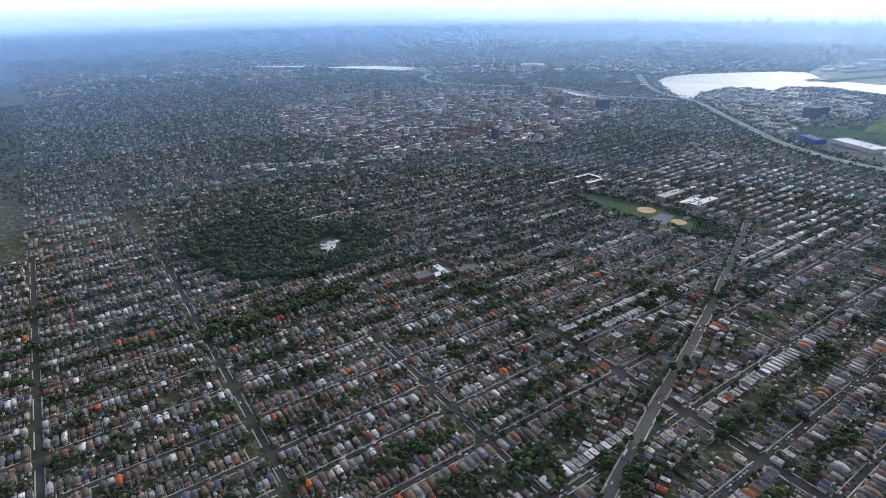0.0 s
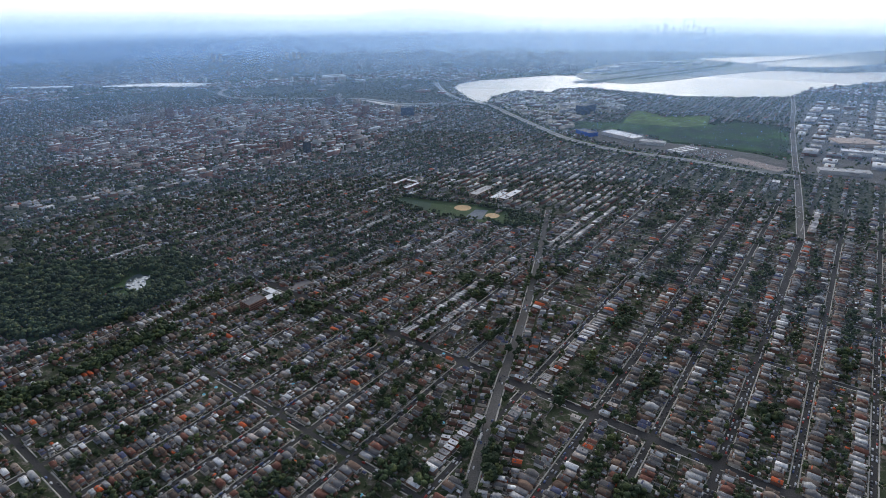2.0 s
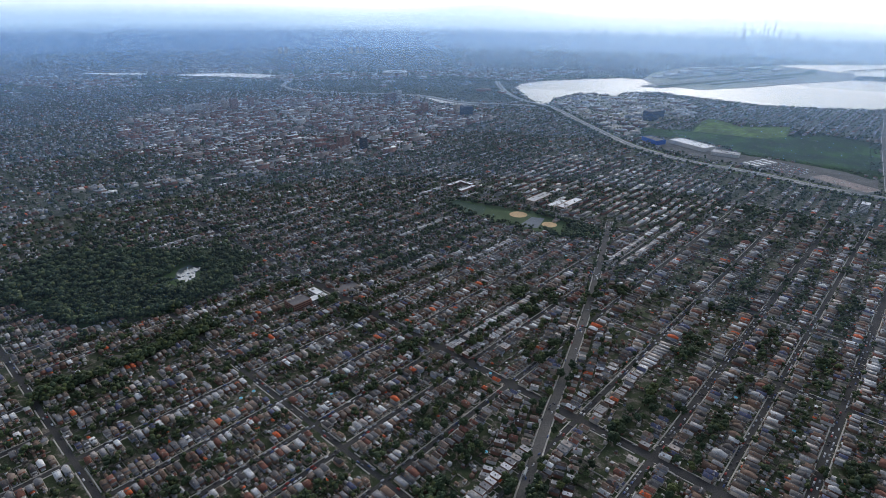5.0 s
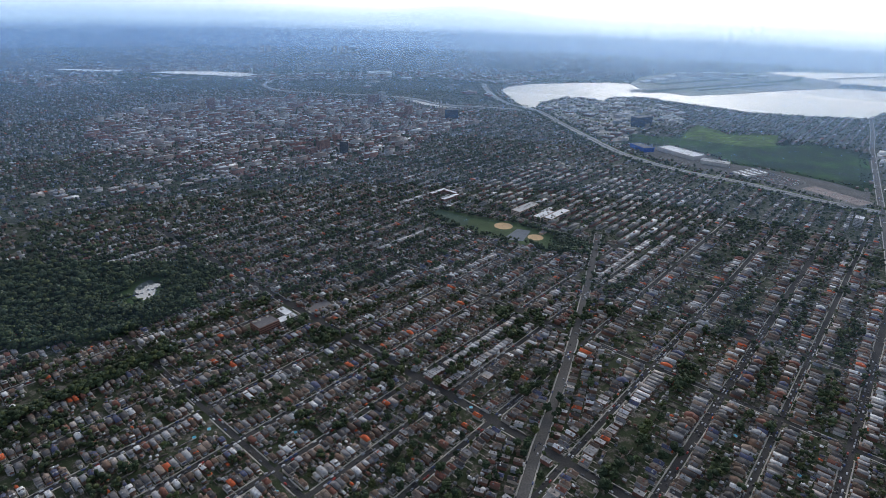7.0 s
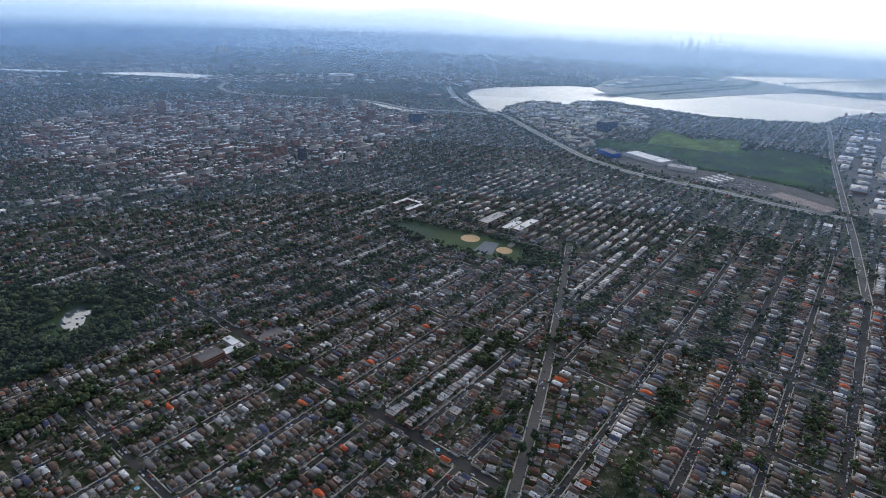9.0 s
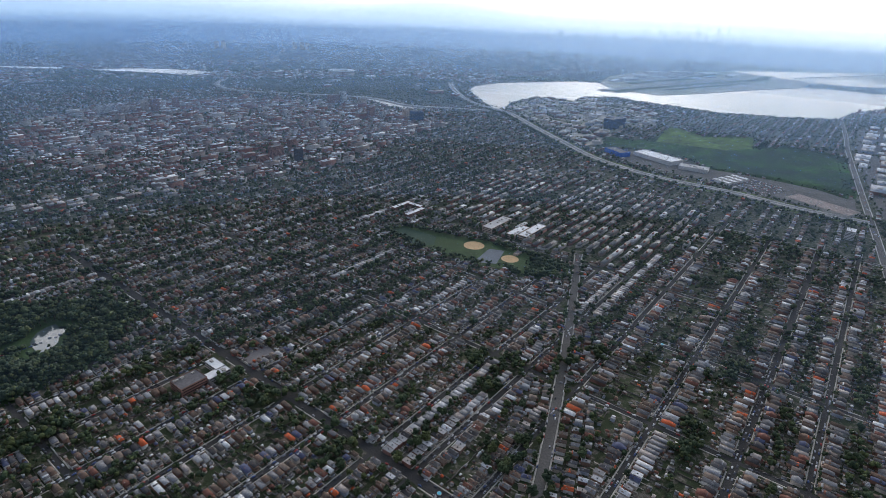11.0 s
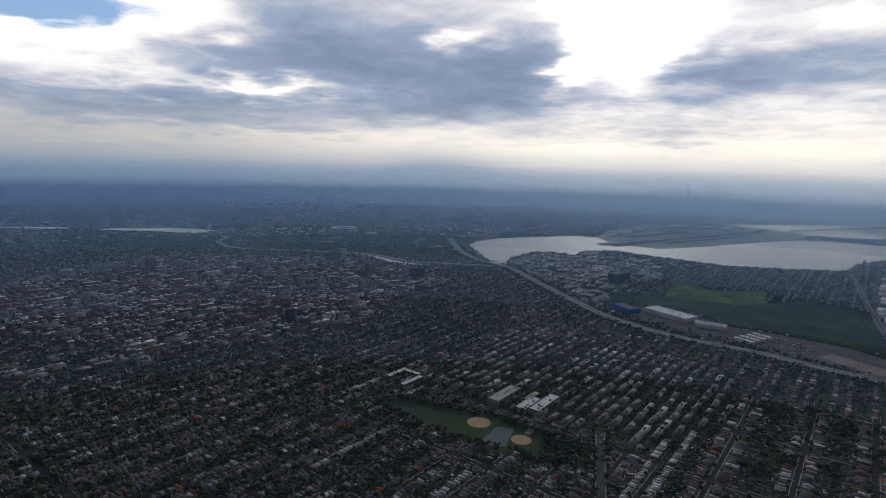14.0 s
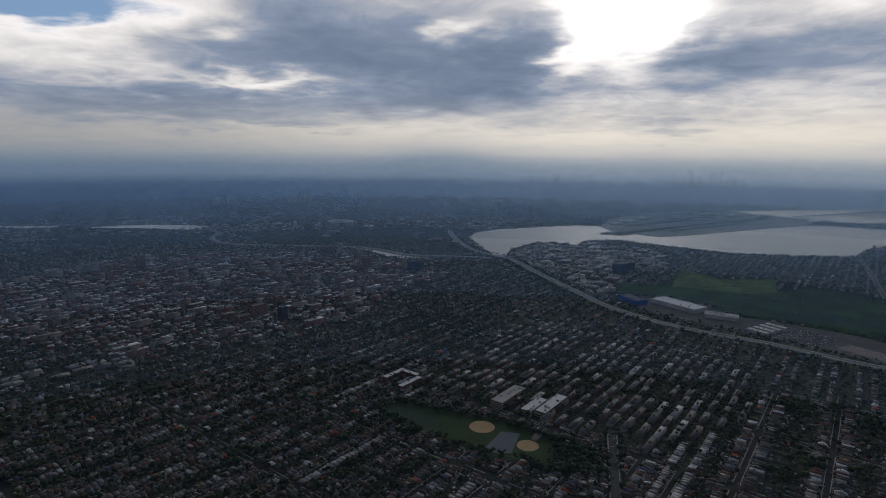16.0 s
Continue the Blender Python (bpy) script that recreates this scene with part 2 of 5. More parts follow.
def stuff(name, colour, rough=0.85, metal=0.0, bump=None, spec=0.3, haze_fade=None):
    """A material; colour(n, at) gives the base colour's socket, bump(n, at) the height's. The last argument thins the
    surface with distance to imitate haze.
    """
    mat = bpy.data.materials.new(name)
    mat.use_nodes = True
    n = Nodes(mat.node_tree)
    at = n.put("ShaderNodeNewGeometry")
    node = mat.node_tree.nodes.new("ShaderNodeBsdfPrincipled")
    n.feed(node.inputs["Base Color"], colour(n, at) if callable(colour) else colour)
    n.feed(node.inputs["Roughness"], rough(n, at) if callable(rough) else rough)
    node.inputs["Metallic"].default_value = metal
    node.inputs["Specular IOR Level"].default_value = spec
    if bump:
        n.feed(node.inputs["Normal"], n.put("ShaderNodeBump", i_Strength=bump[1], i_Distance=bump[2], i_Height=bump[0](n, at)))
    surface = node.outputs[0]
    if haze_fade:
        # Haze stand-in: the surface turns see-through and the sky colour shows.
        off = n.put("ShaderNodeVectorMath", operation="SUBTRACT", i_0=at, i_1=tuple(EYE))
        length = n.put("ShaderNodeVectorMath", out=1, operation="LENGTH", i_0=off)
        clearness = n.ramp(n.span(length, 3700, 4660, 0, 1, False), haze_fade)
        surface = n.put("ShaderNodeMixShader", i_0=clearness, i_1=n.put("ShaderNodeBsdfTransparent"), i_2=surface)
    mat.node_tree.links.new(surface, mat.node_tree.nodes.new("ShaderNodeOutputMaterial").inputs[0])
    return mat


def island(n):
    return n.put("ShaderNodeNewGeometry", out=8)


def own(n):
    return n.put("ShaderNodeObjectInfo", out=5)


def grain(n, at, base, fine=2.5, coarse=0.08, amount=0.35):
    """Two scales of wear over a colour."""
    a = n.span(n.noise(at, fine, 3), 0.3, 0.7, 1 - amount, 1 + amount, False)
    b = n.span(n.noise(at, coarse, 2), 0.3, 0.7, 1 - amount * 0.6, 1 + amount * 0.6, False)
    return n.mix(1.0, base, n.put("ShaderNodeCombineColor", i_0=n.math("MULTIPLY", a, b), i_1=n.math("MULTIPLY", a, b), i_2=n.math("MULTIPLY", a, b)), "MULTIPLY")


ROOFS = [(0.0, (0.075, 0.07, 0.068)), (0.13, (0.12, 0.114, 0.11)), (0.27, (0.17, 0.165, 0.162)), (0.39, (0.25, 0.245, 0.24)), (0.45, (0.125, 0.09, 0.068)), (0.57, (0.19, 0.125, 0.09)), (0.67, (0.19, 0.082, 0.058)),
         (0.75, (0.24, 0.185, 0.145)), (0.84, (0.09, 0.10, 0.16)), (0.885, (0.38, 0.38, 0.37)), (0.940, (0.52, 0.11, 0.04)), (0.962, (0.66, 0.66, 0.64))]
WALLS = [(0.0, (0.20, 0.105, 0.08)), (0.22, (0.27, 0.17, 0.125)), (0.40, (0.50, 0.45, 0.38)), (0.60, (0.62, 0.61, 0.58)), (0.78, (0.44, 0.38, 0.30)), (0.90, (0.34, 0.37, 0.42))]
FLATS = [(0.0, (0.20, 0.20, 0.20)), (0.25, (0.31, 0.31, 0.31)), (0.50, (0.55, 0.55, 0.54)), (0.66, (0.15, 0.15, 0.155)), (0.85, (0.30, 0.26, 0.23))]
BRICKS = [(0.0, (0.25, 0.115, 0.09)), (0.3, (0.28, 0.155, 0.125)), (0.55, (0.32, 0.26, 0.225)), (0.8, (0.44, 0.42, 0.39))]
TARRED = [(0.0, (0.10, 0.092, 0.09)), (0.30, (0.17, 0.15, 0.14)), (0.52, (0.30, 0.29, 0.28)), (0.62, (0.15, 0.10, 0.085)), (0.72, (0.70, 0.70, 0.68))]
LEAVES = [(0.0, (0.030, 0.050, 0.028)), (0.35, (0.040, 0.064, 0.032)), (0.7, (0.054, 0.078, 0.034)), (0.93, (0.082, 0.100, 0.036))]
CARS = [(0.0, (0.03, 0.03, 0.035)), (0.28, (0.62, 0.62, 0.62)), (0.5, (0.30, 0.31, 0.33)), (0.7, (0.08, 0.09, 0.11)), (0.82, (0.35, 0.04, 0.03)), (0.9, (0.05, 0.09, 0.22))]


def ridged(n, at):
    return n.noise(at, 1.6, 3)


def kinds(pick, haze_fade=None):
    """The materials that vary from piece to piece, by island or by object."""
    return {
        "roof": stuff("shingle_roof", lambda n, at: grain(n, at, n.ramp(pick(n), ROOFS, True), 1.2, 0.15, 0.3), 0.8, bump=(ridged, 0.4, 0.08), spec=0.25),
        "wall": stuff("house_wall", lambda n, at: grain(n, at, n.ramp(pick(n), WALLS, True), 1.0, 0.1, 0.25), 0.85),
        "flat": stuff("flat_roof", lambda n, at: grain(n, at, n.ramp(pick(n), FLATS, True), 0.5, 0.08, 0.35), 0.55, spec=0.5, haze_fade=haze_fade),
        "tarred": stuff("tarred_roof", lambda n, at: grain(n, at, n.ramp(pick(n), TARRED, True), 0.5, 0.08, 0.35), 0.55, spec=0.5, haze_fade=haze_fade),
        "bar": stuff("grey_roofing", lambda n, at: grain(n, at, n.ramp(pick(n), [(0.0, (0.10, 0.10, 0.097)), (0.45, (0.16, 0.165, 0.155)), (0.86, (0.46, 0.46, 0.45))], True), 0.5, 0.08, 0.35), 0.6, spec=0.4),
        "brick": stuff("brick_wall", lambda n, at: grain(n, at, n.ramp(pick(n), BRICKS, True), 0.6, 0.05, 0.25), 0.85, haze_fade=haze_fade),
        "leaf": stuff("foliage", lambda n, at: grain(n, at, n.ramp(pick(n), LEAVES), 0.9, 0.03, 0.55), 0.75, bump=(lambda n, at: n.noise(at, 1.4, 5, 0.7), 1.0, 0.8), spec=0.2, haze_fade=haze_fade),
        "car": stuff("car_paint", lambda n, at: n.ramp(pick(n), CARS, True), 0.3, 0.0, spec=0.5),
    }


ISL, OBJ, FAR_KINDS = kinds(island), kinds(own), kinds(island, HAZE_FADE_THINGS)
M_TRIM = stuff("white_trim", lambda n, at: grain(n, at, (0.66, 0.65, 0.62), 1.5, 0.1, 0.15), 0.7)
M_CONC = stuff("concrete", lambda n, at: grain(n, at, (0.46, 0.43, 0.38), 0.9, 0.05, 0.3), 0.9)
M_PATH = stuff("driveway_concrete", lambda n, at: grain(n, at, (0.48, 0.43, 0.35), 0.6, 0.06, 0.4), 0.9)
M_FENCE = stuff("fence_boards", lambda n, at: grain(n, at, n.ramp(island(n), [(0.0, (0.12, 0.10, 0.085)), (0.5, (0.20, 0.185, 0.165)), (0.85, (0.36, 0.34, 0.31))], True), 1.5, 0.1, 0.3), 0.9)
M_ROAD = stuff("asphalt", lambda n, at: grain(n, at, (0.070, 0.067, 0.064), 0.7, 0.03, 0.3), 0.95, spec=0.1)
M_LIGHT_ROAD = stuff("worn_road", lambda n, at: grain(n, at, (0.145, 0.137, 0.125), 0.5, 0.02, 0.3), 0.95, spec=0.1)
M_DECK = stuff("highway_concrete", lambda n, at: grain(n, at, (0.34, 0.33, 0.30), 0.4, 0.02, 0.2), 0.85)
M_PAINT = stuff("road_paint", lambda n, at: grain(n, at, (0.62, 0.62, 0.58), 1.5, 0.1, 0.3), 0.8)
M_BARK = stuff("bark", lambda n, at: grain(n, at, (0.09, 0.065, 0.045), 3, 0.3, 0.4), 0.9)
M_GLASS = stuff("window_glass", (0.03, 0.035, 0.04), 0.12, spec=0.6)
M_TYRE = stuff("tyre", (0.02, 0.02, 0.02), 0.8)
M_GRASS = stuff("sports_grass", lambda n, at: grain(n, at, (0.042, 0.078, 0.022), 0.4, 0.03, 0.35), 0.9)
M_TURF = stuff("dark_turf", lambda n, at: grain(n, at, (0.036, 0.070, 0.040), 0.5, 0.04, 0.25), 0.9)
M_CLAY = stuff("infield_clay", lambda n, at: grain(n, at, (0.62, 0.42, 0.22), 0.5, 0.08, 0.15), 0.95)
M_REEDS = stuff("reeds", lambda n, at: n.mix(n.span(n.noise(at, 0.005, 5, 0.65), 0.44, 0.64), grain(n, at, (0.009, 0.036, 0.004), 0.10, 0.015, 0.6), grain(n, at, (0.028, 0.088, 0.006), 0.07, 0.012, 0.5)), 0.95, bump=(lambda n, at: n.noise(at, 0.25, 4, 0.7), 1.0, 2.0), spec=0.1)
M_BLUE = stuff("blue_cladding", lambda n, at: grain(n, at, (0.02, 0.10, 0.42), 0.3, 0.05, 0.15), 0.5)
M_TARP = stuff("pool_blue", lambda n, at: n.ramp(island(n), [(0.0, (0.05, 0.32, 0.62)), (0.5, (0.10, 0.48, 0.62)), (0.8, (0.04, 0.14, 0.50))], True), 0.4)
# Haze is put into these towers' blue-grey colour and their see-through fade.
M_TOWER = stuff("hazed_tower", (0.20, 0.26, 0.36), 0.6, haze_fade=[(0.0, (1, 1, 1)), (1.0, (0.18,) * 3)])
M_WHITE = stuff("white_membrane", lambda n, at: grain(n, at, (0.78, 0.78, 0.76), 0.2, 0.03, 0.12), 0.6)
M_FAR_SAND = stuff("airfield_ground", lambda n, at: grain(n, at, n.mix(n.span(n.noise(at, 0.004, 3), 0.4, 0.6), (0.52, 0.49, 0.42), (0.38, 0.39, 0.28)), 0.05, 0.004, 0.25), 0.95)


def open_water(name, lean_low, lean_high, rough=0.30):
    """Water with sky brightness put into its colour; normals tilt townward to mirror more."""
    mat = stuff(name, (0.50, 0.46, 0.38), rough, spec=0.9)
    wn = Nodes(mat.node_tree, False)
    tilt_noise = wn.noise(wn.put("ShaderNodeNewGeometry"), 0.006, 2)
    lean = wn.put("ShaderNodeCombineXYZ", i_0=wn.span(tilt_noise, 0.3, 0.7, -0.01, 0.01, False), i_1=wn.span(tilt_noise, 0.3, 0.7, lean_low, lean_high, False), i_2=1.0)
    wn.feed(next(k for k in wn.tree.nodes if k.bl_idname == "ShaderNodeBsdfPrincipled").inputs["Normal"], wn.put("ShaderNodeVectorMath", operation="NORMALIZE", i_0=lean))
    return mat


M_WATER = open_water("bay_water", -0.142, -0.130)
M_RIVER = open_water("river_water", -0.215, -0.195, 0.16)
# Sky reflection is painted into the pale base colour of the far lakes.
M_SKY_BRIGHT = stuff("sky_bright_water", lambda n, at: grain(n, at, (0.78, 0.76, 0.68), 0.02, 0.003, 0.06), 0.3, spec=0.8)
M_POND = stuff("pond_water", (0.10, 0.125, 0.12), 0.12, bump=(lambda n, at: n.noise(at, 0.4, 3), 0.05, 0.4), spec=0.6)
M_EARTH = stuff("yards_and_ground", lambda n, at: grain(n, at, n.mix(n.span(n.noise(at, 0.09, 4, 0.65), 0.47, 0.64), (0.034, 0.048, 0.020), n.mix(n.span(n.noise(at, 0.3, 3), 0.4, 0.6), (0.11, 0.092, 0.07), (0.19, 0.17, 0.14))), 0.8, 0.01, 0.4), 0.95, haze_fade=HAZE_FADE_GROUND)


# ---- mesh helpers ----
def tri_mesh(name, parts, label="", category="", kind="", group="", far=True):
    """One object from a list of (vertices, triangles, material)."""
    mats, Vs, Fs, Ms, base = [], [], [], [], 0
    for V, F, mat in parts:
        if not len(F):
            continue
        if mat not in mats:
            mats.append(mat)
        Vs.append(V)
        Fs.append(F + base)
        Ms.append(np.full(len(F), mats.index(mat), np.int32))
        base += len(V)
    V, F, K = np.vstack(Vs), np.vstack(Fs).astype(np.int32), np.concatenate(Ms)
    if far:
        V = warp(V)
    me = bpy.data.meshes.new(name)
    me.vertices.add(len(V))
    me.vertices.foreach_set("co", V.astype(np.float32).ravel())
    me.loops.add(3 * len(F))
    me.loops.foreach_set("vertex_index", F.ravel())
    me.polygons.add(len(F))
    me.polygons.foreach_set("loop_start", np.arange(0, 3 * len(F), 3, dtype=np.int32))
    for mat in mats:
        me.materials.append(mat)
    me.polygons.foreach_set("material_index", K)
    me.update(calc_edges=True)
    return tagged(new(name, me), label, category, group, kind)


def quads(*faces):
    return np.array([(f[0], f[i], f[i + 1]) for f in faces for i in range(1, len(f) - 1)])


BOX_V = np.array([(x, y, z) for z in (0, 1) for y in (-0.5, 0.5) for x in (-0.5, 0.5)], float)
BOX_F = quads((0, 1, 5, 4), (1, 3, 7, 5), (3, 2, 6, 7), (2, 0, 4, 6), (4, 5, 7, 6))
SIDES_F, LID_F = BOX_F[:8], BOX_F[8:]


def roof_shape(hip):
    """A pitched roof over the unit square, ridge along y, with an eave's edge."""
    y = 0.5 - hip
    V = np.array([(-0.5, -0.5, 0), (0.5, -0.5, 0), (0.5, 0.5, 0), (-0.5, 0.5, 0), (0, -y, 1), (0, y, 1), (-0.5, -0.5, -0.1), (0.5, -0.5, -0.1), (0.5, 0.5, -0.1), (-0.5, 0.5, -0.1)])
    F = quads((0, 1, 4), (1, 2, 5, 4), (2, 3, 5), (3, 0, 4, 5), (6, 7, 1, 0), (7, 8, 2, 1), (8, 9, 3, 2), (9, 6, 0, 3))
    return V, F


HIP, GABLE = roof_shape(0.26), roof_shape(0.0)


def many(shape, at, turn, size):
    """Copies of a shape at places (n, 3), turned by angles (n), of sizes (n, 3): vertices and triangles."""
    V, F = shape
    at, turn, size = np.atleast_2d(at), np.broadcast_to(turn, len(np.atleast_2d(at))), np.broadcast_to(size, (len(np.atleast_2d(at)), 3))
    P = V[None] * size[:, None]
    c, s = np.cos(turn)[:, None], np.sin(turn)[:, None]
    P = np.stack([P[..., 0] * c - P[..., 1] * s, P[..., 0] * s + P[..., 1] * c, P[..., 2]], -1) + at[:, None]
    return P.reshape(-1, 3), (F[None] + (np.arange(len(at)) * len(V))[:, None, None]).reshape(-1, 3)


def cut_fine(bm, most=160.0):
    """Cuts a wide sheet small and then lays it on the drawn-together land."""
    for _ in range(7):
        long = [e for e in bm.edges if e.calc_length() > most]
        if not long:
            break
        bmesh.ops.subdivide_edges(bm, edges=long, cuts=1)
        bmesh.ops.triangulate(bm, faces=bm.faces[:])
    for v, co in zip(bm.verts, warp(np.array([v.co[:] for v in bm.verts]))):
        v.co = co


def sheet(name, poly, z, mat, label="", category="", depth=0.0, curved=False, step=25.0):
    """A flat piece of ground, cut into triangles; with depth it has sides."""
    p = smooth(list(poly) + [poly[0]], step)[:-1] if curved else np.array(poly, float)
    bm = bmesh.new()
    wide = np.hypot(*(p - EYE[:2]).T).max() > 3300
    put = (lambda V: V) if wide else warp
    top = [bm.verts.new(v) for v in put(np.c_[p, np.full(len(p), z)])]
    f = bm.faces.new(top)
    if f.normal.z < 0 or np.sum(p[:, 0] * np.roll(p[:, 1], -1) - p[:, 1] * np.roll(p[:, 0], -1)) < 0:
        f.normal_flip()
    if depth:
        low = [bm.verts.new(v) for v in put(np.c_[p, np.full(len(p), z - depth)])]
        for i in range(len(p)):
            j = (i + 1) % len(p)
            bm.faces.new((top[i], top[j], low[j], low[i]))
    bmesh.ops.triangulate(bm, faces=[f])
    if wide:
        cut_fine(bm)
    me = bpy.data.meshes.new(name)
    bm.to_mesh(me)
    bm.free()
    me.materials.append(mat)
    return tagged(new(name, me), label, category, "", "structure")


def ribbon(line, width, z, side=0.0, thick=0.0):
    """A band along a polyline, shifted to one side; thick: its height, with upright edges."""
    p = np.array(line, float)
    d = np.gradient(p, axis=0)
    d /= np.hypot(d[:, 0], d[:, 1])[:, None]
    m = np.c_[-d[:, 1], d[:, 0]]
    a, b, k = p + m * (side + width / 2), p + m * (side - width / 2), len(p)
    V = np.vstack([np.c_[a, np.full(k, z)], np.c_[b, np.full(k, z)]])
    i = np.arange(k - 1)
    F = [np.c_[i + k, i + k + 1, i + 1], np.c_[i + k, i + 1, i]]
    if thick:
        V = np.vstack([V, V - (0, 0, thick)])
        F += [np.c_[i, i + 1, i + 1 + 2 * k], np.c_[i, i + 1 + 2 * k, i + 2 * k], np.c_[i + 1 + k, i + k, i + 3 * k], np.c_[i + 1 + k, i + 3 * k, i + 1 + 3 * k]]
    return V, np.vstack(F)


def straight(a, b, step=60.0):
    k = max(2, int(np.hypot(*np.subtract(b, a)) / step) + 1)
    return np.linspace(a, b, k)


# ---- the land ----
def land_sheet(name, z, radii, turns, mat):
    """A round sheet about the middle of the flight, out to the horizon."""
    a = np.linspace(0, 2 * math.pi, turns, endpoint=False)
    V = [np.array([[EYE[0], EYE[1], z]])] + [np.c_[EYE[0] + r * np.sin(a), EYE[1] + r * np.cos(a), np.full(turns, z)] for r in radii]
    i = np.arange(turns)
    j = (i + 1) % turns
    F = [np.c_[np.zeros(turns, int), 1 + j, 1 + i]]
    for k in range(len(radii) - 1):
        p, q = 1 + k * turns, 1 + (k + 1) * turns
        F += [np.c_[p + i, p + j, q + j], np.c_[p + i, q + j, q + i]]
    return tri_mesh(name, [(np.vstack(V), np.vstack(F), mat)])


RADII = [150, 300, 500, 750, 1000, 1400, 1800, 2300, 2800, 3300, *range(3400, 6000, 60), *range(6000, 10600, 250)]
tagged(land_sheet("ground", 0.0, RADII, 160, M_EARTH), "grassy yards, bare earth and paving between the houses", "ground", "", "structure")

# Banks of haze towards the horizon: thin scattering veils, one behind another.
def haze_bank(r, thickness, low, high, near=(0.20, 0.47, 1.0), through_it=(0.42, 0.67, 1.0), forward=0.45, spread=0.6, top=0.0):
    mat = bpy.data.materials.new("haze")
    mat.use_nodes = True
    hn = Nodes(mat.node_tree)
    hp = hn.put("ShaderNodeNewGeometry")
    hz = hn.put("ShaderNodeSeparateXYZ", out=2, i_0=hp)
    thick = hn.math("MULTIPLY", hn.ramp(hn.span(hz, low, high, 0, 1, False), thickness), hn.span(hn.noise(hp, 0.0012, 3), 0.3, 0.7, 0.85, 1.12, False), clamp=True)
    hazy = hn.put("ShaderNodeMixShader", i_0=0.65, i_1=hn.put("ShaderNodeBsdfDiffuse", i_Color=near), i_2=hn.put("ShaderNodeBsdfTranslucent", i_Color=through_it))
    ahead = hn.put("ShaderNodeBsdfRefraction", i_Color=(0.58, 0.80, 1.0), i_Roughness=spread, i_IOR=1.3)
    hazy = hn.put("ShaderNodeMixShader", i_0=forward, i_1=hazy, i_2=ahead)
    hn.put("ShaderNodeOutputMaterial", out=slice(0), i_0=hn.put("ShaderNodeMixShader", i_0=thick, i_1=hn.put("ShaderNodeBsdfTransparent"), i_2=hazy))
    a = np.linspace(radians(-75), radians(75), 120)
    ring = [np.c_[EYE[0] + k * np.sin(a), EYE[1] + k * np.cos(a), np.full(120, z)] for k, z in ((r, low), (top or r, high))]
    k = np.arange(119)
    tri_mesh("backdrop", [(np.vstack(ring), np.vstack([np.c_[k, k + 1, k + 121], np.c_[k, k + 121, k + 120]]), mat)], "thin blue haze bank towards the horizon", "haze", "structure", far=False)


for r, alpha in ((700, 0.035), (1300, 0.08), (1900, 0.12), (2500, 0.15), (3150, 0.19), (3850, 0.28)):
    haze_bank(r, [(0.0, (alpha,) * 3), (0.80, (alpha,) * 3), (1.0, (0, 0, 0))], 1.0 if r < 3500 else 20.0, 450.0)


sheet("water", BAY, 2.0, M_WATER, "calm grey bay that mirrors the bright sky", "bay")
sheet("water", RIVER, 7.0, M_RIVER, "pale river arm beyond the airfield", "river", curved=True)
sheet("water", LAKE_A, 6.0, M_SKY_BRIGHT, "long pale lake among dark woods", "lake", curved=True)
sheet("water", LAKE_B, 6.0, M_SKY_BRIGHT, "narrow pale lake in the far parkland", "lake", curved=True)
sheet("water", CREEK, 0.4, M_WATER, "short bright creek beside the elevated road", "creek", curved=True)
sheet("water", POND, 0.4, M_POND, "small grey-green pond inside the wooded park", "pond", curved=True, step=5)
sheet("airfield", AIRFIELD, 5.0, M_FAR_SAND, "flat dull airfield with grass strips beside the bay", "airfield", depth=3.0)
sheet("marsh", MARSH, 0.5, M_REEDS, "green reed marsh with brighter meadow patches", "marsh", curved=True)
sheet("meadow", MEADOW, 0.75, stuff("bright_meadow", lambda n, at: grain(n, at, (0.085, 0.145, 0.020), 0.05, 0.012, 0.6), 0.95, spec=0.1), "bright green meadow in the reed marsh", "meadow")
sheet("park_lawn", PARK, 0.10, M_GRASS, "dark lawn under the park's trees", "lawn")
sheet("yard_paving", INDUSTRY, 0.06, M_LIGHT_ROAD, "worn paving between the industrial sheds", "paving")
sheet("yard_paving", WORKS, 0.06, stuff("pale_lots", lambda n, at: grain(n, at, n.mix(n.span(n.noise(at, 0.012, 3), 0.42, 0.58), (0.12, 0.13, 0.075), (0.36, 0.33, 0.27)), 0.2, 0.02, 0.3), 0.8), "pale paved yards and lots between workshops", "paving")
for x, y, t, l in ((1500, 3960, 0.62, 1500), (1750, 4350, 2.25, 900)):
    q = np.array([(-l / 2, -25), (l / 2, -25), (l / 2, 25), (-l / 2, 25)]) @ np.array([[math.cos(t), math.sin(t)], [-math.sin(t), math.cos(t)]]) + (x, y)
    sheet("runway", [tuple(p) for p in q], 8.5, M_DECK, "pale concrete airport runway", "runway")
for x, y, t, l, w in ((1330, 3760, 0.62, 900, 60), (1700, 3900, 0.60, 900, 45), (1450, 4100, 0.62, 700, 70), (2050, 4250, 0.60, 800, 60), (1850, 4500, 0.55, 600, 40), (2350, 4500, 0.9, 500, 60)):
    q = np.array([(-l / 2, -w / 2), (l / 2, -w / 2), (l / 2, w / 2), (-l / 2, w / 2)]) @ np.array([[math.cos(t), math.sin(t)], [-math.sin(t), math.cos(t)]]) + (x, y)
    sheet("grass_strip", [tuple(p) for p in q], 8.0, M_GRASS, "dull green grass strip beside the runways", "grass strip")
sheet("parking_lot", MALL, 0.12, M_LIGHT_ROAD, "worn grey parking lot beside the warehouses", "parking lot")
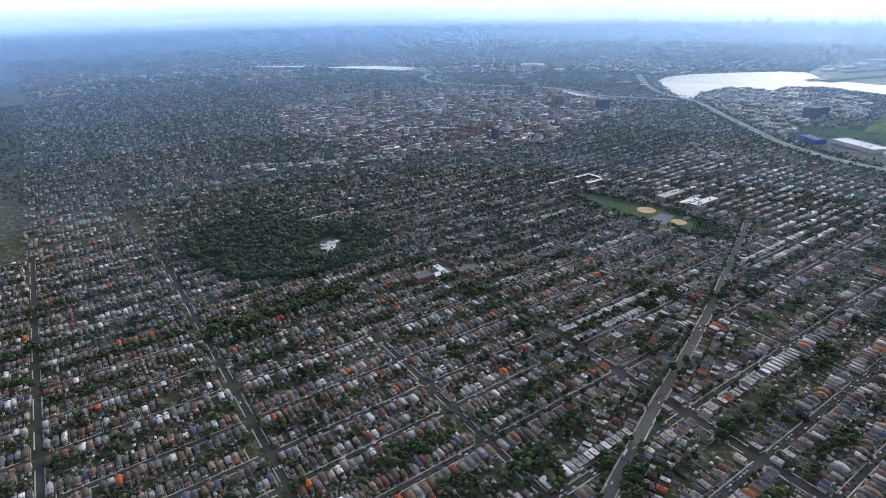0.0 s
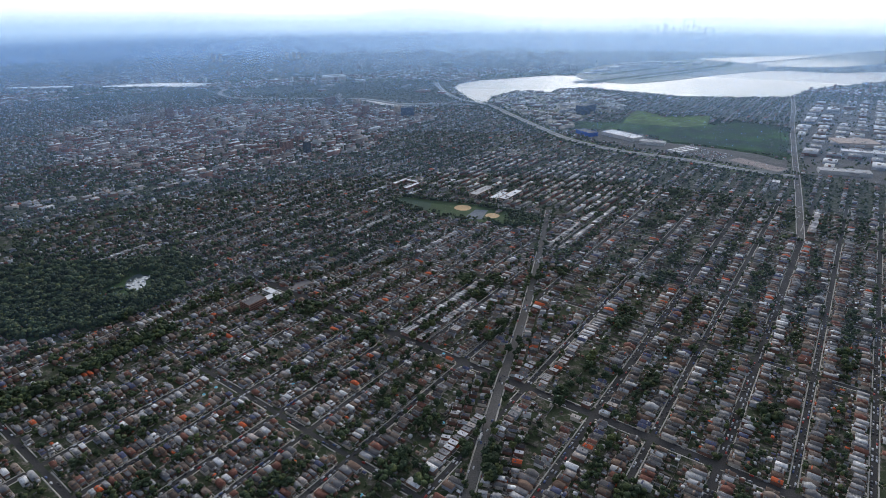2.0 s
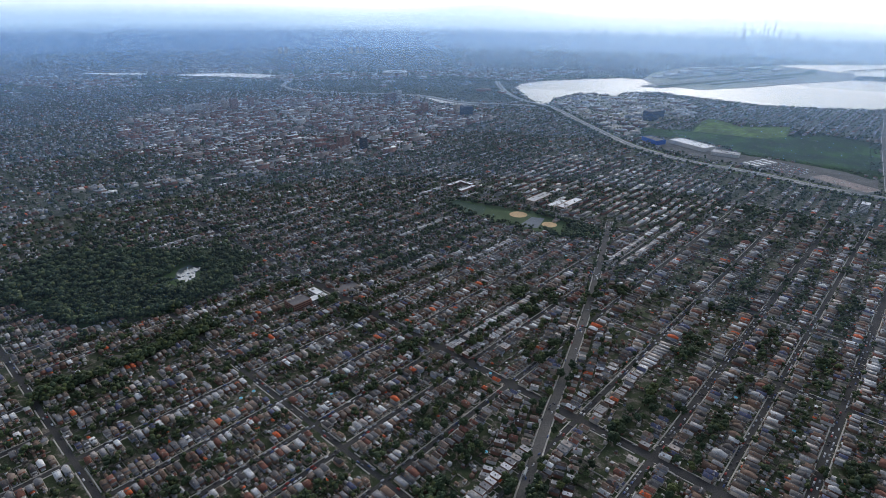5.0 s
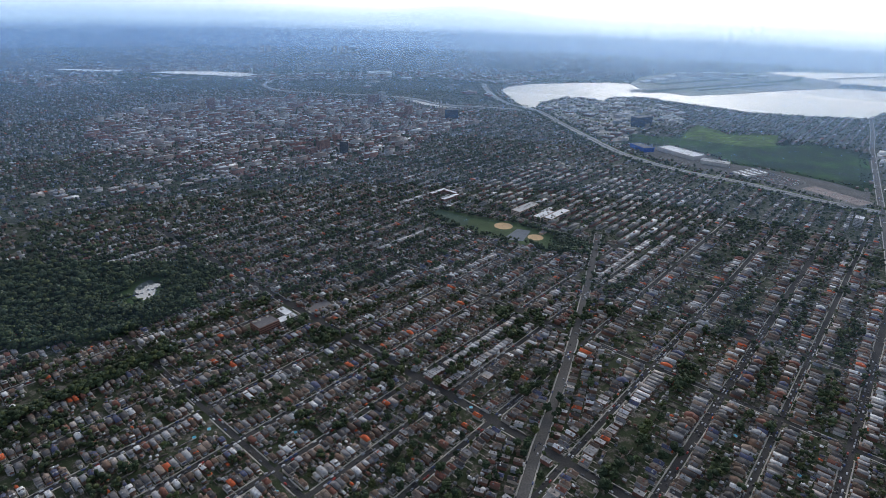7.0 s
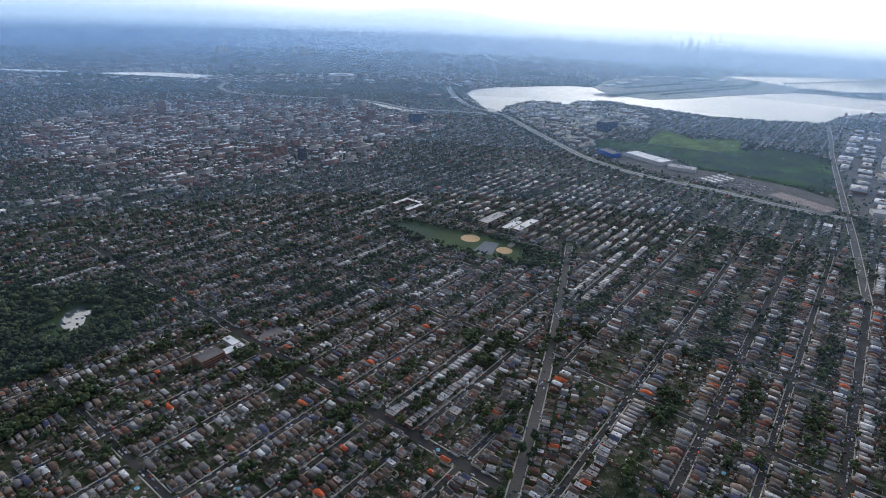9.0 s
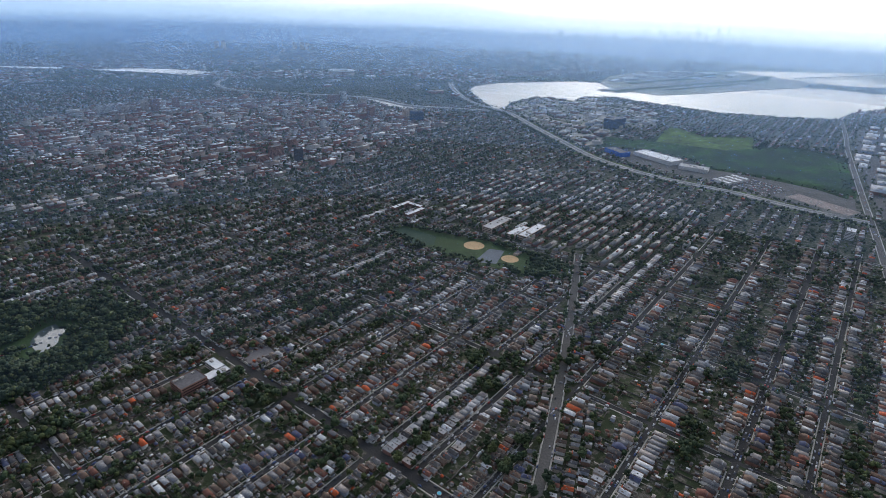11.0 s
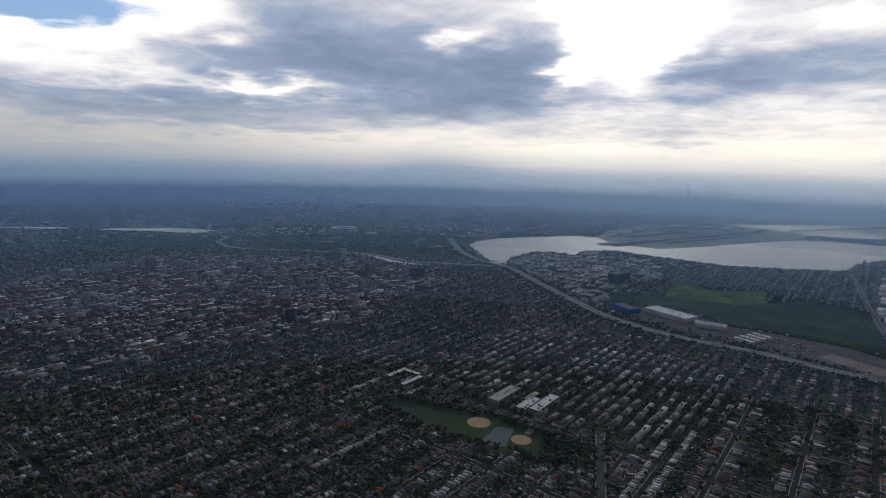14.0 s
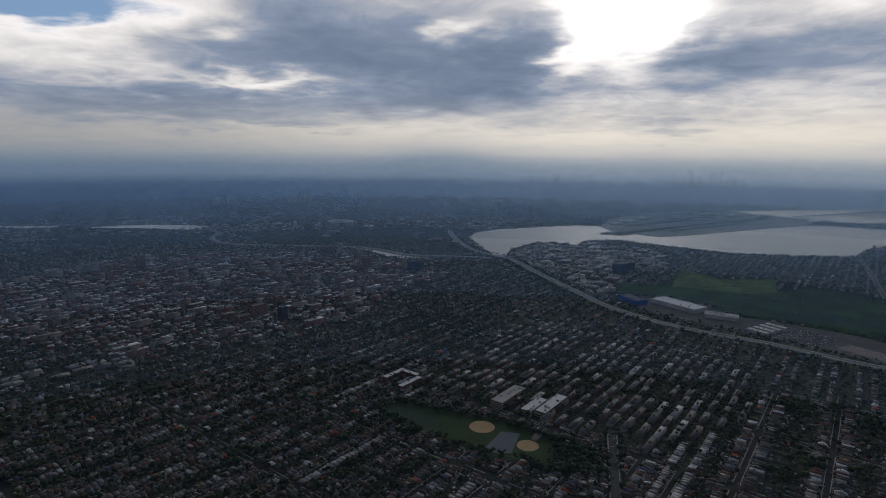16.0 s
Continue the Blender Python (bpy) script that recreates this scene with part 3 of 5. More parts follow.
sheet("playlot", PLAYLOT, 0.14, stuff("worn_play_surface", lambda n, at: grain(n, at, (0.20, 0.185, 0.18), 0.5, 0.04, 0.2), 0.85), "bare grey-brown paved schoolyard", "schoolyard", depth=0.14)
sheet("ball_field_grass", FIELDS, 0.10, M_GRASS, "mown green grass of the ball fields", "sports field")
sheet("turf_field", [(-114, 1240), (-84, 1266), (-10, 1222), (-14, 1178), (-40, 1168), (-102, 1208)], 0.20, M_TURF, "dark green football field", "football field")
sheet("court", [(62, 1102), (97, 1167), (127, 1160), (106, 1098)], 0.20, stuff("court_paving", lambda n, at: grain(n, at, (0.16, 0.18, 0.20), 0.5, 0.05, 0.2), 0.85), "blue-grey paved ball court", "court")


def disc(cx, cy, r, k=40, start=0.0, end=2 * math.pi):
    a = np.linspace(start, end, k, endpoint=end < 6)
    return [(cx + r * math.cos(t), cy + r * math.sin(t)) for t in a]


for cx, cy, r in ((67, 1181, 21), (134, 1122, 17)):
    sheet("infield", disc(cx, cy, r), 0.24, M_CLAY, "tan clay infield of a baseball diamond", "infield")
    sheet("diamond_grass", [(cx - 7, cy), (cx, cy - 7), (cx + 7, cy), (cx, cy + 7)], 0.29, M_CLAY, "clay square between the bases", "infield")

# ---- streets ----
V_SOUTH = V_NORTH = [-1190, -1120, -1050, -980, -910, -840, -770, -700, -627, -560, -483, -417, -363, -294, -195, -102, -34, 38, 105, 172, 240, 305, 375, 445]
U_CROSS = [-190, 20, 227, 447, 688, 868, 1052]
WIDE = {447: 11.5, -102: 8.5, 38: 9.5}
BLVD = smooth(BOULEVARD, 40)


def runs(line, ok):
    """The unbroken stretches of a line whose points are ok."""
    cuts = np.nonzero(np.diff(np.r_[False, ok, False].astype(int)))[0]
    return [line[i:j] for i, j in zip(cuts[::2], cuts[1::2]) if j - i > 2]


def street_parts():
    """Carriageways and sidewalks that stop at each crossing and round the parks and fields."""
    roads, walks = [], []
    closed = [FIELDS, PARK, MARSH, MALL, SCHOOL, PLAYLOT, GARDEN]

    def one(u0, v0, u1, v1, width, z, stops):
        line = straight(uv(u0, v0), uv(u1, v1), 12)
        ok = ~np.any([inside(line, poly) for poly in closed], 0)
        roads.extend((*ribbon(run, width, z), M_ROAD) for run in runs(line, ok))
        place = line @ (EV if u0 == u1 else EU)
        gap = np.min([abs(place - m) for m in stops], 0)
        ok &= (gap > 9) & (near_line(line, BLVD) > 18)
        for run in runs(line, ok):
            walks.extend((*ribbon(run, 1.5, 0.22, side * (width / 2 + 1.5), 0.22), M_CONC) for side in (-1, 1))

    for u in U_CROSS:
        one(u, -1190, u, 445 if u > 100 else -300, WIDE.get(u, 6.2), 0.05, V_SOUTH)
    for u in (1250, 1450):
        one(u, -270, u, 300, 6.2, 0.05, V_NORTH)
    for v in V_SOUTH:
        one(-400 if v < -340 else -190, v, 1052 if v < -320 else 1500, v, WIDE.get(v, 5.8), 0.09, [*U_CROSS, 1250, 1450])
    return roads, walks


roads, walks = street_parts()
tri_mesh("road", roads, "dark asphalt side streets in a regular grid", "road", "structure")
tri_mesh("pavement", walks, "pale concrete sidewalks with raised kerbs", "sidewalk", "structure")
tri_mesh("road", [(*ribbon(BLVD, 11.0, 0.14), M_LIGHT_ROAD)], "wide worn boulevard cutting across the grid", "boulevard", "structure")
tri_mesh("pavement", [(*ribbon(BLVD, 2.0, 0.27, s * 6.9, 0.27), M_CONC) for s in (-1, 1)], "concrete sidewalks along the boulevard", "sidewalk", "structure")
AVE = smooth(AVENUE, 40)
tri_mesh("road", [(*ribbon(AVE, 12.0, 0.14), M_LIGHT_ROAD)], "straight grey avenue to the shore", "avenue", "structure")
tri_mesh("pavement", [(*ribbon(AVE, 2.0, 0.27, s * 7.4, 0.27), M_CONC) for s in (-1, 1)], "sidewalks along the avenue", "sidewalk", "structure")
HWY = smooth(HIGHWAY, 40)
tri_mesh("road", [(*ribbon(HWY, 13.0, 3.0, s * 8.5, 3.0), M_DECK) for s in (-1, 1)], "twin pale carriageways of a raised highway", "highway", "structure")
VERGE = HWY[HWY[:, 1] < 2650]
tri_mesh("verge", [(*ribbon(VERGE, 22.0, 0.35, s * 27), stuff("verge_grass", lambda n, at: grain(n, at, (0.085, 0.115, 0.035), 0.15, 0.02, 0.5), 0.95)) for s in (-1, 1)], "rough grass verges beside the highway", "verge", "structure")
PKW = smooth(PARKWAY, 60)
tri_mesh("road", [(*ribbon(PKW, 26.0, 4.0, 0, 4.0), M_DECK)], "pale parkway curving through far woods", "parkway", "structure")

# Painted lines of the boulevard: dashes down the middle and stop bars.
dash = []
steps = np.arange(0, len(BLVD) - 1)
for i in steps:
    a, b = BLVD[i], BLVD[i + 1]
    for k in np.arange(0, np.hypot(*(b - a)), 9.0):
        q = a + (b - a) * k / np.hypot(*(b - a))
        dash.append((q, math.atan2(*(b - a)[::-1])))
tri_mesh("lane_marking", [(*many((BOX_V, BOX_F), np.c_[np.array([d[0] for d in dash]), np.full(len(dash), 0.115)], np.array([d[1] for d in dash]), (3.5, 0.35, 0.01)), M_PAINT)], "white dashed lane line on the boulevard", "lane marking", "structure")

# ---- where things may stand ----
rng = np.random.default_rng(7)
OPEN = [BAY, RIVER, AIRFIELD, LAKE_A, LAKE_B, CREEK, MARSH, FIELDS, PLAYLOT, SCHOOL, MALL]


def clear(P, margin=0.0):
    """Which places are free of water, fields and the large roads."""
    ok = np.ones(len(P), bool)
    for poly in OPEN:
        ok &= ~inside(P, poly)
    for line, width in ((BLVD, 12), (AVE, 15), (HWY, 27), (PKW, 28)):
        ok &= near_line(P, line) > width + margin
    return ok


def seen(P, slack=60.0):
    """Places within the land that the flight looks over."""
    x, y = P[:, 0], P[:, 1]
    left = np.where(y < 1500, 1.85 * (y + 140), np.maximum(2800, 1.05 * (y + 113)))
    return (y > 60) & (y > 225 - 0.9 * np.maximum(-x - 250, 0)) & (x > -left - slack) & (x < 0.93 * (y + 120) + slack)


# ---- rows of houses ----
lots = []  # x, y, turn (front towards), width, depth, height, style
drives = []
fences = []
sheds = []
trees = []  # x, y, crown radius, height


def rows_of_houses(vlines, ulines, gap, lot=7.3):
    for v0, v1 in zip(vlines[:-1], vlines[1:]):
        for u0, u1 in zip(ulines[:-1], ulines[1:]):
            for side, v, turn in ((0, v0, GRID), (1, v1, GRID + math.pi)):
                style = rng.choice(4, p=[0.47, 0.46, 0.05, 0.02])
                white_row = v in (-363, -417) and u0 in (447, 868, 1052) and (v == -363) == (side == 1 or u0 > 800)
                style = 3 if white_row else style
                step = lot * rng.uniform(0.92, 1.15) * (1.18 if v0 >= -300 else 1.0)
                us = np.arange(u0 + gap, u1 - gap + 0.1, step) + rng.uniform(-0.5, 0.5)
                us = us + (0.0 if style == 3 else rng.normal(0, 0.5, len(us)))
                k = len(us)
                if not k:
                    continue
                depth = (rng.uniform(9.4, 12.2) + (1.4 if v0 >= -300 else 0.0) + rng.normal(0, 0.7 if style == 3 else 1.7, k)) * np.clip((v1 - v0) / 72, 0.95, 1.15)
                setback = 8.2 + rng.normal(0, 0.25 if style == 3 else 1.2, k)
                c = v + (1 if side == 0 else -1) * (setback + depth / 2)
                width = step * (0.97 if style == 3 else rng.uniform(0.66, 0.78)) + rng.normal(0, 0.25, k) * (style != 3)
                P = uv(us, c)
                keep = clear(P) & seen(P) & ~inside(P, PARK) & ~(inside(P, GARDEN)) & (near_line(P, TREELINE) > 14) & (rng.random(k) > 0.05) & (np.min([np.hypot(*(P - uv(*c)).T) for c in CLUMPS], 0) > 17)
                kind = np.where(rng.random(k) < (0.1 if style == 3 else 0.45), rng.integers(0, 3, k), style)
                
                for i in np.nonzero(keep)[0]:
                    lots.append((P[i, 0], P[i, 1], turn + rng.normal(0, 0.02), width[i], depth[i], rng.uniform(4.3, 5.4), kind[i]))
                    if rng.random() < 0.85:
                        drives.append((*uv(us[i] + step * 0.47, c[i]), GRID, rng.uniform(0.9, 1.5), depth[i] + rng.uniform(5, 12)))
                    if rng.random() < 0.4:
                        drives.append((*uv(us[i], v + (1 if side == 0 else -1) * 6.4), GRID, width[i] * 0.75, 2.2))
                sign = 1 if side == 0 else -1
                mid = v + sign * (v1 - v0) / 2
                for i in np.nonzero(keep)[0]:
                    rear = v + sign * (setback[i] + depth[i])
                    yard = abs(mid - rear)
                    if rng.random() < 0.45 and yard > 4:
                        run = yard * rng.uniform(0.4, 0.95)
                        fences.append((*uv(us[i] - step / 2, rear + sign * (yard - run / 2)), GRID, 0.25, run))
                    if rng.random() < 0.5:
                        fences.append((*uv(us[i], mid - sign * 0.4), GRID, step * 0.95, 0.25))
                    for chance in (0.65, 0.35, 0.15):
                        if rng.random() < chance and yard > 6:
                            sheds.append((*uv(us[i] + rng.uniform(-0.4, 0.4) * step, rear + sign * rng.uniform(3.0, yard - 1.5)), GRID + rng.choice([0, math.pi / 2]), *(rng.uniform((1.8, 2.2, 1.9), (3.2, 4.4, 2.7)) * (1.25 if v0 >= -300 else 1.0))))
                # Street trees, and trees in the back gardens, thicker in some blocks than in others.
                leafy_side = 0.22 if v < -560 else 0.0
                lush = rng.uniform(0.05, 0.55) + leafy_side
                for u in np.arange(u0 + 8, u1 - 8, 9.0):
                    at_street = uv(u + rng.uniform(-3, 3), v + sign * 6.6)
                    at_back = uv(u + rng.uniform(-5, 5), mid - sign * rng.uniform(-1, 9))
                    if rng.random() < lush * 0.6 + 0.45 * noise.noise((at_street[0] / 60, at_street[1] / 60, 1.5)):
                        trees.append((*at_street, rng.uniform(2.0, 3.9 + 2.2 * lush), rng.uniform(6, 11)))
                    if rng.random() < 0.22 + leafy_side + 1.4 * max(0.0, noise.noise((at_back[0] / 55, at_back[1] / 55, 7.5)) + 0.08):
                        trees.append((*at_back, rng.uniform(2.4, 6.0), rng.uniform(6, 12)))


rows_of_houses(V_SOUTH, [20, 227, 447], 9.0)
rows_of_houses(V_SOUTH[:-11], [-400, -190, 20], 9.0)
rows_of_houses(V_NORTH, [447, 688, 868, 1052, 1250, 1450], 9.0)


def boulevard_houses():
    """Houses that face the boulevard where the grid leaves room."""
    have = np.array(lots)[:, :2]
    for side in (-1, 1):
        for i in range(len(BLVD) - 1):
            a, b = BLVD[i], BLVD[i + 1]
            far = np.hypot(*(b - a))
            t = math.atan2(*(b - a)[::-1])
            out = side * np.array([-math.sin(t), math.cos(t)])
            for row, off in ((0, 14.5), (1, 29.0), (2, 42.0)):
                for k in np.arange(0, far, 7.0):
                    q = a + (b - a) * k / far + out * off
                    u, v = q @ EU, q @ EV
                    lines = V_SOUTH if u < 447 else V_NORTH
                    if min(abs(v - s) for s in lines) < 11 or min(abs(u - s) for s in U_CROSS) < 12 or u > 1010:
                        continue
                    if np.hypot(*(have - q).T).min() < 8.2 or not seen(q[None])[0]:
                        continue
                    lots.append((*q, t + (math.pi if side > 0 else 0) if row == 0 else t, rng.uniform(4.8, 5.6), rng.uniform(8.2, 10), rng.uniform(4.3, 5.4), rng.integers(0, 3)))
                    have = np.vstack([have, q])


boulevard_houses()


def tree_clusters():
    """Groups of large old trees that break the rows, and trees along the boulevard."""
    centre = rng.uniform((-900, 60), (1500, 1500), (620, 2))
    centre = centre[seen(centre) & clear(centre, -6)]
    for c in centre:
        for _ in range(rng.integers(2, 8)):
            r = rng.uniform(3.0, 6.8)
            trees.append((*(c + rng.normal(0, 8.5, 2)), r, r * rng.uniform(1.6, 2.1)))
    for u, v in CLUMPS:
        for _ in range(16):
            r = rng.uniform(4.0, 7.2)
            trees.append((*uv(u + rng.normal(0, 15), v + rng.normal(0, 8)), r, r * rng.uniform(1.6, 2.0)))
    for i in range(len(BLVD) - 1):
        a, b = BLVD[i], BLVD[i + 1]
        m = np.array([-(b - a)[1], (b - a)[0]]) / np.hypot(*(b - a))
        for side in (-1, 1):
            for k in (0.2, 0.5, 0.8):
                if rng.random() < 0.8:
                    trees.append((*(a + (b - a) * (k + rng.uniform(-0.1, 0.1)) + m * side * rng.uniform(8.6, 12)), rng.uniform(2.8, 5.4), rng.uniform(7, 11)))


tree_clusters()



def far_rows():
    """The wider town on the same grid, past the streets that are built one by one."""
    vs = np.arange(-4200, 2600, 33.0)
    us = np.arange(-200, 4300, 8.4)
    U, W = np.meshgrid(us, vs)
    row = np.arange(len(vs))[:, None] % 2
    W = W + np.where(row == 0, 4.5, -4.5) + rng.normal(0, 0.6, W.shape)
    U = U + rng.normal(0, 1.0, U.shape)
    P = uv(U.ravel(), W.ravel())
    u, v = U.ravel(), W.ravel()
    built = (v > -1190) & (v < 445) & (u < 1450)
    r = np.hypot(*(P - EYE[:2]).T)
    keep = ~built & seen(P) & (r < 3700) & (u % 240 > 16)
    P, r = P[keep], r[keep]
    ok = clear(P) & ~inside(P, PARK) & ~inside(P, GARDEN) & ~inside(P, STRIP) & ~inside(P, DOWNTOWN) & ~inside(P, INDUSTRY) & ~inside(P, WORKS) & ~inside(P, MEADOWS) & (rng.random(len(P)) < np.where(inside(P, LAKEWOOD), 0.15, 0.75))
    P = P[ok]
    k = len(P)
    turn = GRID + rng.choice([0.0, math.pi], k) + rng.choice([0.0, math.pi / 2], k, p=[0.8, 0.2])
    return np.c_[P, turn, rng.uniform(4.8, 6.6, k), rng.uniform(8, 11, k), rng.uniform(4.5, 6.0, k), rng.choice(4, k, p=[0.38, 0.36, 0.22, 0.04])]


LOTS = np.array(lots)
FAR = far_rows()
CORE = np.array([75.0, 500.0])  # the crossing of the boulevard and the wide street
order = np.argsort(np.hypot(*(LOTS[:, :2] - CORE).T))
HERO, REST = LOTS[order[:300]], LOTS[order[300:]]


def house_meshes(L, fine):
    """Walls, roofs, porches and chimneys of many houses."""
    out = []
    at = np.c_[L[:, :2], np.zeros(len(L))]
    turn, w, d, h, kind = L[:, 2], L[:, 3], L[:, 4], L[:, 5], L[:, 6]
    out.append((*many((BOX_V, SIDES_F), at, turn, np.c_[w, d, h]), ISL["wall"]))
    crosswise = (np.arange(len(L)) * 7919 % 100) < 34  # the ridge runs along the street
    for shape, which, rise in ((HIP, 0, 0.32), (GABLE, 1, 0.40)):
        m = (kind == which) & ~crosswise
        out.append((*many(shape, at[m] + np.c_[np.zeros((m.sum(), 2)), h[m]], turn[m], np.c_[w[m] + 0.6, d[m] + 0.6, w[m] * rise]), ISL["roof"]))
        m = (kind == which) & crosswise
        out.append((*many(shape, at[m] + np.c_[np.zeros((m.sum(), 2)), h[m]], turn[m] + math.pi / 2, np.c_[d[m] + 0.6, w[m] + 0.6, w[m] * rise]), ISL["roof"]))
    m = kind >= 2
    out.append((*many((BOX_V, BOX_F), at[m] + np.c_[np.zeros((m.sum(), 2)), h[m] - 0.3], turn[m], np.c_[w[m] + 0.15, d[m] + 0.15, np.full(m.sum(), 0.8)]), ISL["flat"]))
    if fine:
        front = np.c_[-np.sin(turn), np.cos(turn)]
        side = np.c_[np.cos(turn), np.sin(turn)]
        p = at + np.c_[front * (d / 2 + 0.8)[:, None], np.zeros(len(L))]
        out.append((*many((BOX_V, SIDES_F), p, turn, np.c_[w * 0.7, np.full(len(L), 1.7), np.full(len(L), 2.4)]), ISL["wall"]))
        out.append((*many(HIP, p + (0, 0, 2.4), turn, np.c_[w * 0.80, np.full(len(L), 2.2), np.full(len(L), 0.6)]), ISL["roof"]))
        b = rng.random(len(L)) < 0.6
        g = at[b] + np.c_[front[b] * -(d[b] / 2 + 1.1)[:, None] + side[b] * (w[b] * 0.12)[:, None], np.zeros(b.sum())]
        out.append((*many((BOX_V, SIDES_F), g, turn[b], np.c_[w[b] * 0.6, np.full(b.sum(), 2.2), np.full(b.sum(), 2.7)]), ISL["wall"]))
        out.append((*many(GABLE, g + (0, 0, 2.7), turn[b], np.c_[w[b] * 0.66, np.full(b.sum(), 2.6), np.full(b.sum(), 0.6)]), ISL["roof"]))
        m = kind < 2
        q = at[m] + np.c_[side[m] * (w[m] * 0.22)[:, None] + front[m] * (d[m] * 0.1)[:, None], h[m]]
        out.append((*many((BOX_V, BOX_F), q, turn[m], (0.6, 0.7, 2.1)), ISL["brick"]))
        b = rng.random(len(L)) < 0.8
        g = at[b] + np.c_[front[b] * -(d[b] / 2 + 6.0)[:, None] + side[b] * (w[b] * 0.2)[:, None], np.zeros(b.sum())]
        out.append((*many((BOX_V, SIDES_F), g, turn[b], (2.9, 4.6, 2.2)), ISL["wall"]))
        out.append((*many(GABLE, g + (0, 0, 2.2), turn[b], (3.3, 5.0, 0.8)), ISL["roof"]))
        b = (rng.random(len(L)) < 0.45) & (kind < 2)
        g = at[b] + np.c_[front[b] * (d[b] * 0.18)[:, None], h[b] + 0.2]
        out.append((*many(GABLE, g + (0, 0, 0.9), turn[b] + math.pi / 2, np.c_[np.full(b.sum(), 2.6), w[b] * 0.98, np.full(b.sum(), 0.9)]), ISL["roof"]))
        out.append((*many((BOX_V, SIDES_F), g, turn[b] + math.pi / 2, np.c_[np.full(b.sum(), 2.2), w[b] * 0.9, np.full(b.sum(), 0.95)]), ISL["wall"]))
    return out


near_by = np.hypot(*(REST[:, :2] - EYE[:2]).T) < 1150
tri_mesh("houses", house_meshes(REST[near_by], True) + house_meshes(REST[~near_by], False), "small detached and attached houses with shingle roofs", "houses", "stuff")
tri_mesh("far_houses", house_meshes(FAR, False), "far rows of small houses", "houses", "stuff")
D = np.array(drives)
keep = clear(D[:, :2], -2)
D = D[keep]
FN = np.array(fences)
FN = FN[clear(FN[:, :2], 4) & (FN[:, 3] < 60)]
SH = np.array(sheds)
SH = SH[clear(SH[:, :2], 4)]
flat_top = rng.random(len(SH)) < 0.4
at = np.c_[SH[:, :2], np.zeros(len(SH))]
tri_mesh("garden_sheds", [(*many((BOX_V, SIDES_F), at, SH[:, 2], SH[:, 3:6]), ISL["wall"]),
    (*many((BOX_V, BOX_F), (at + np.c_[at[:, :2] * 0, SH[:, 5]])[flat_top], SH[flat_top, 2], np.c_[SH[flat_top, 3:5] + 0.3, np.full(flat_top.sum(), 0.2)]), ISL["flat"]),
    (*many(GABLE, (at + np.c_[at[:, :2] * 0, SH[:, 5]])[~flat_top], SH[~flat_top, 2], np.c_[SH[~flat_top, 3:5] + 0.5, SH[~flat_top, 3] * 0.3]), ISL["roof"])], "small garages and sheds in the back gardens", "sheds", "stuff")
tri_mesh("fences", [(*many((BOX_V, BOX_F), np.c_[FN[:, :2], np.zeros(len(FN))], FN[:, 2], np.c_[FN[:, 3], FN[:, 4], np.full(len(FN), 1.5)]), M_FENCE)], "weathered board fences round the back gardens", "fences", "stuff")
tri_mesh("driveways", [(*many((BOX_V, BOX_F), np.c_[D[:, :2], np.full(len(D), 0.0)], D[:, 2], np.c_[D[:, 3], D[:, 4], np.full(len(D), 0.12)]), M_PATH)], "pale concrete driveways and fences between houses", "driveways", "stuff")

# ---- trees ----
T = (1 + 5**0.5) / 2
ICO_V = np.array([(-1, T, 0), (1, T, 0), (-1, -T, 0), (1, -T, 0), (0, -1, T), (0, 1, T), (0, -1, -T), (0, 1, -T), (T, 0, -1), (T, 0, 1), (-T, 0, -1), (-T, 0, 1)]) / math.hypot(1, T)
ICO_F = np.array([(0, 11, 5), (0, 5, 1), (0, 1, 7), (0, 7, 10), (0, 10, 11), (1, 5, 9), (5, 11, 4), (11, 10, 2), (10, 7, 6), (7, 1, 8), (3, 9, 4), (3, 4, 2), (3, 2, 6), (3, 6, 8), (3, 8, 9), (4, 9, 5), (2, 4, 11), (6, 2, 10), (8, 6, 7), (9, 8, 1)])


def crowns(Tr, clumps):
    """Crowns built of uneven clumps; rows of x, y, radius, height."""
    k = len(Tr)
    a, z = rng.uniform(0, 6.28, (k, clumps)), rng.uniform(-0.8, 1.0, (k, clumps))
    r = Tr[:, 2:3] * rng.uniform(0.35, 0.75, (k, clumps)) * np.sqrt(1 - 0.6 * z**2)
    size = Tr[:, 2:3] * rng.uniform(0.34, 0.60, (k, clumps)) * (1.0 if clumps > 3 else 1.35)
    P = np.stack([Tr[:, 0:1] + r * np.cos(a), Tr[:, 1:2] + r * np.sin(a), Tr[:, 3:4] * 0.62 + z * Tr[:, 3:4] * 0.30], -1).reshape(-1, 3)
    size = size.reshape(-1)
    V, F = many((ICO_V, ICO_F), P, rng.uniform(0, 6.28, len(P)), np.c_[size, size, size * rng.uniform(0.7, 1.0, len(P))])
    V = V + rng.normal(0, 0.13, V.shape) * np.repeat(size, 12)[:, None]
    return V, F


def trunks(Tr):
    shape = (np.array([(math.cos(t) * s, math.sin(t) * s, z) for z, s in ((0, 0.5), (1, 0.25)) for t in (0, 2.1, 4.2)]), quads((0, 1, 4, 3), (1, 2, 5, 4), (2, 0, 3, 5)))
    return many(shape, np.c_[Tr[:, :2], np.zeros(len(Tr))], rng.uniform(0, 6, len(Tr)), np.c_[Tr[:, 2] * 0.16, Tr[:, 2] * 0.16, Tr[:, 3] * 0.6])


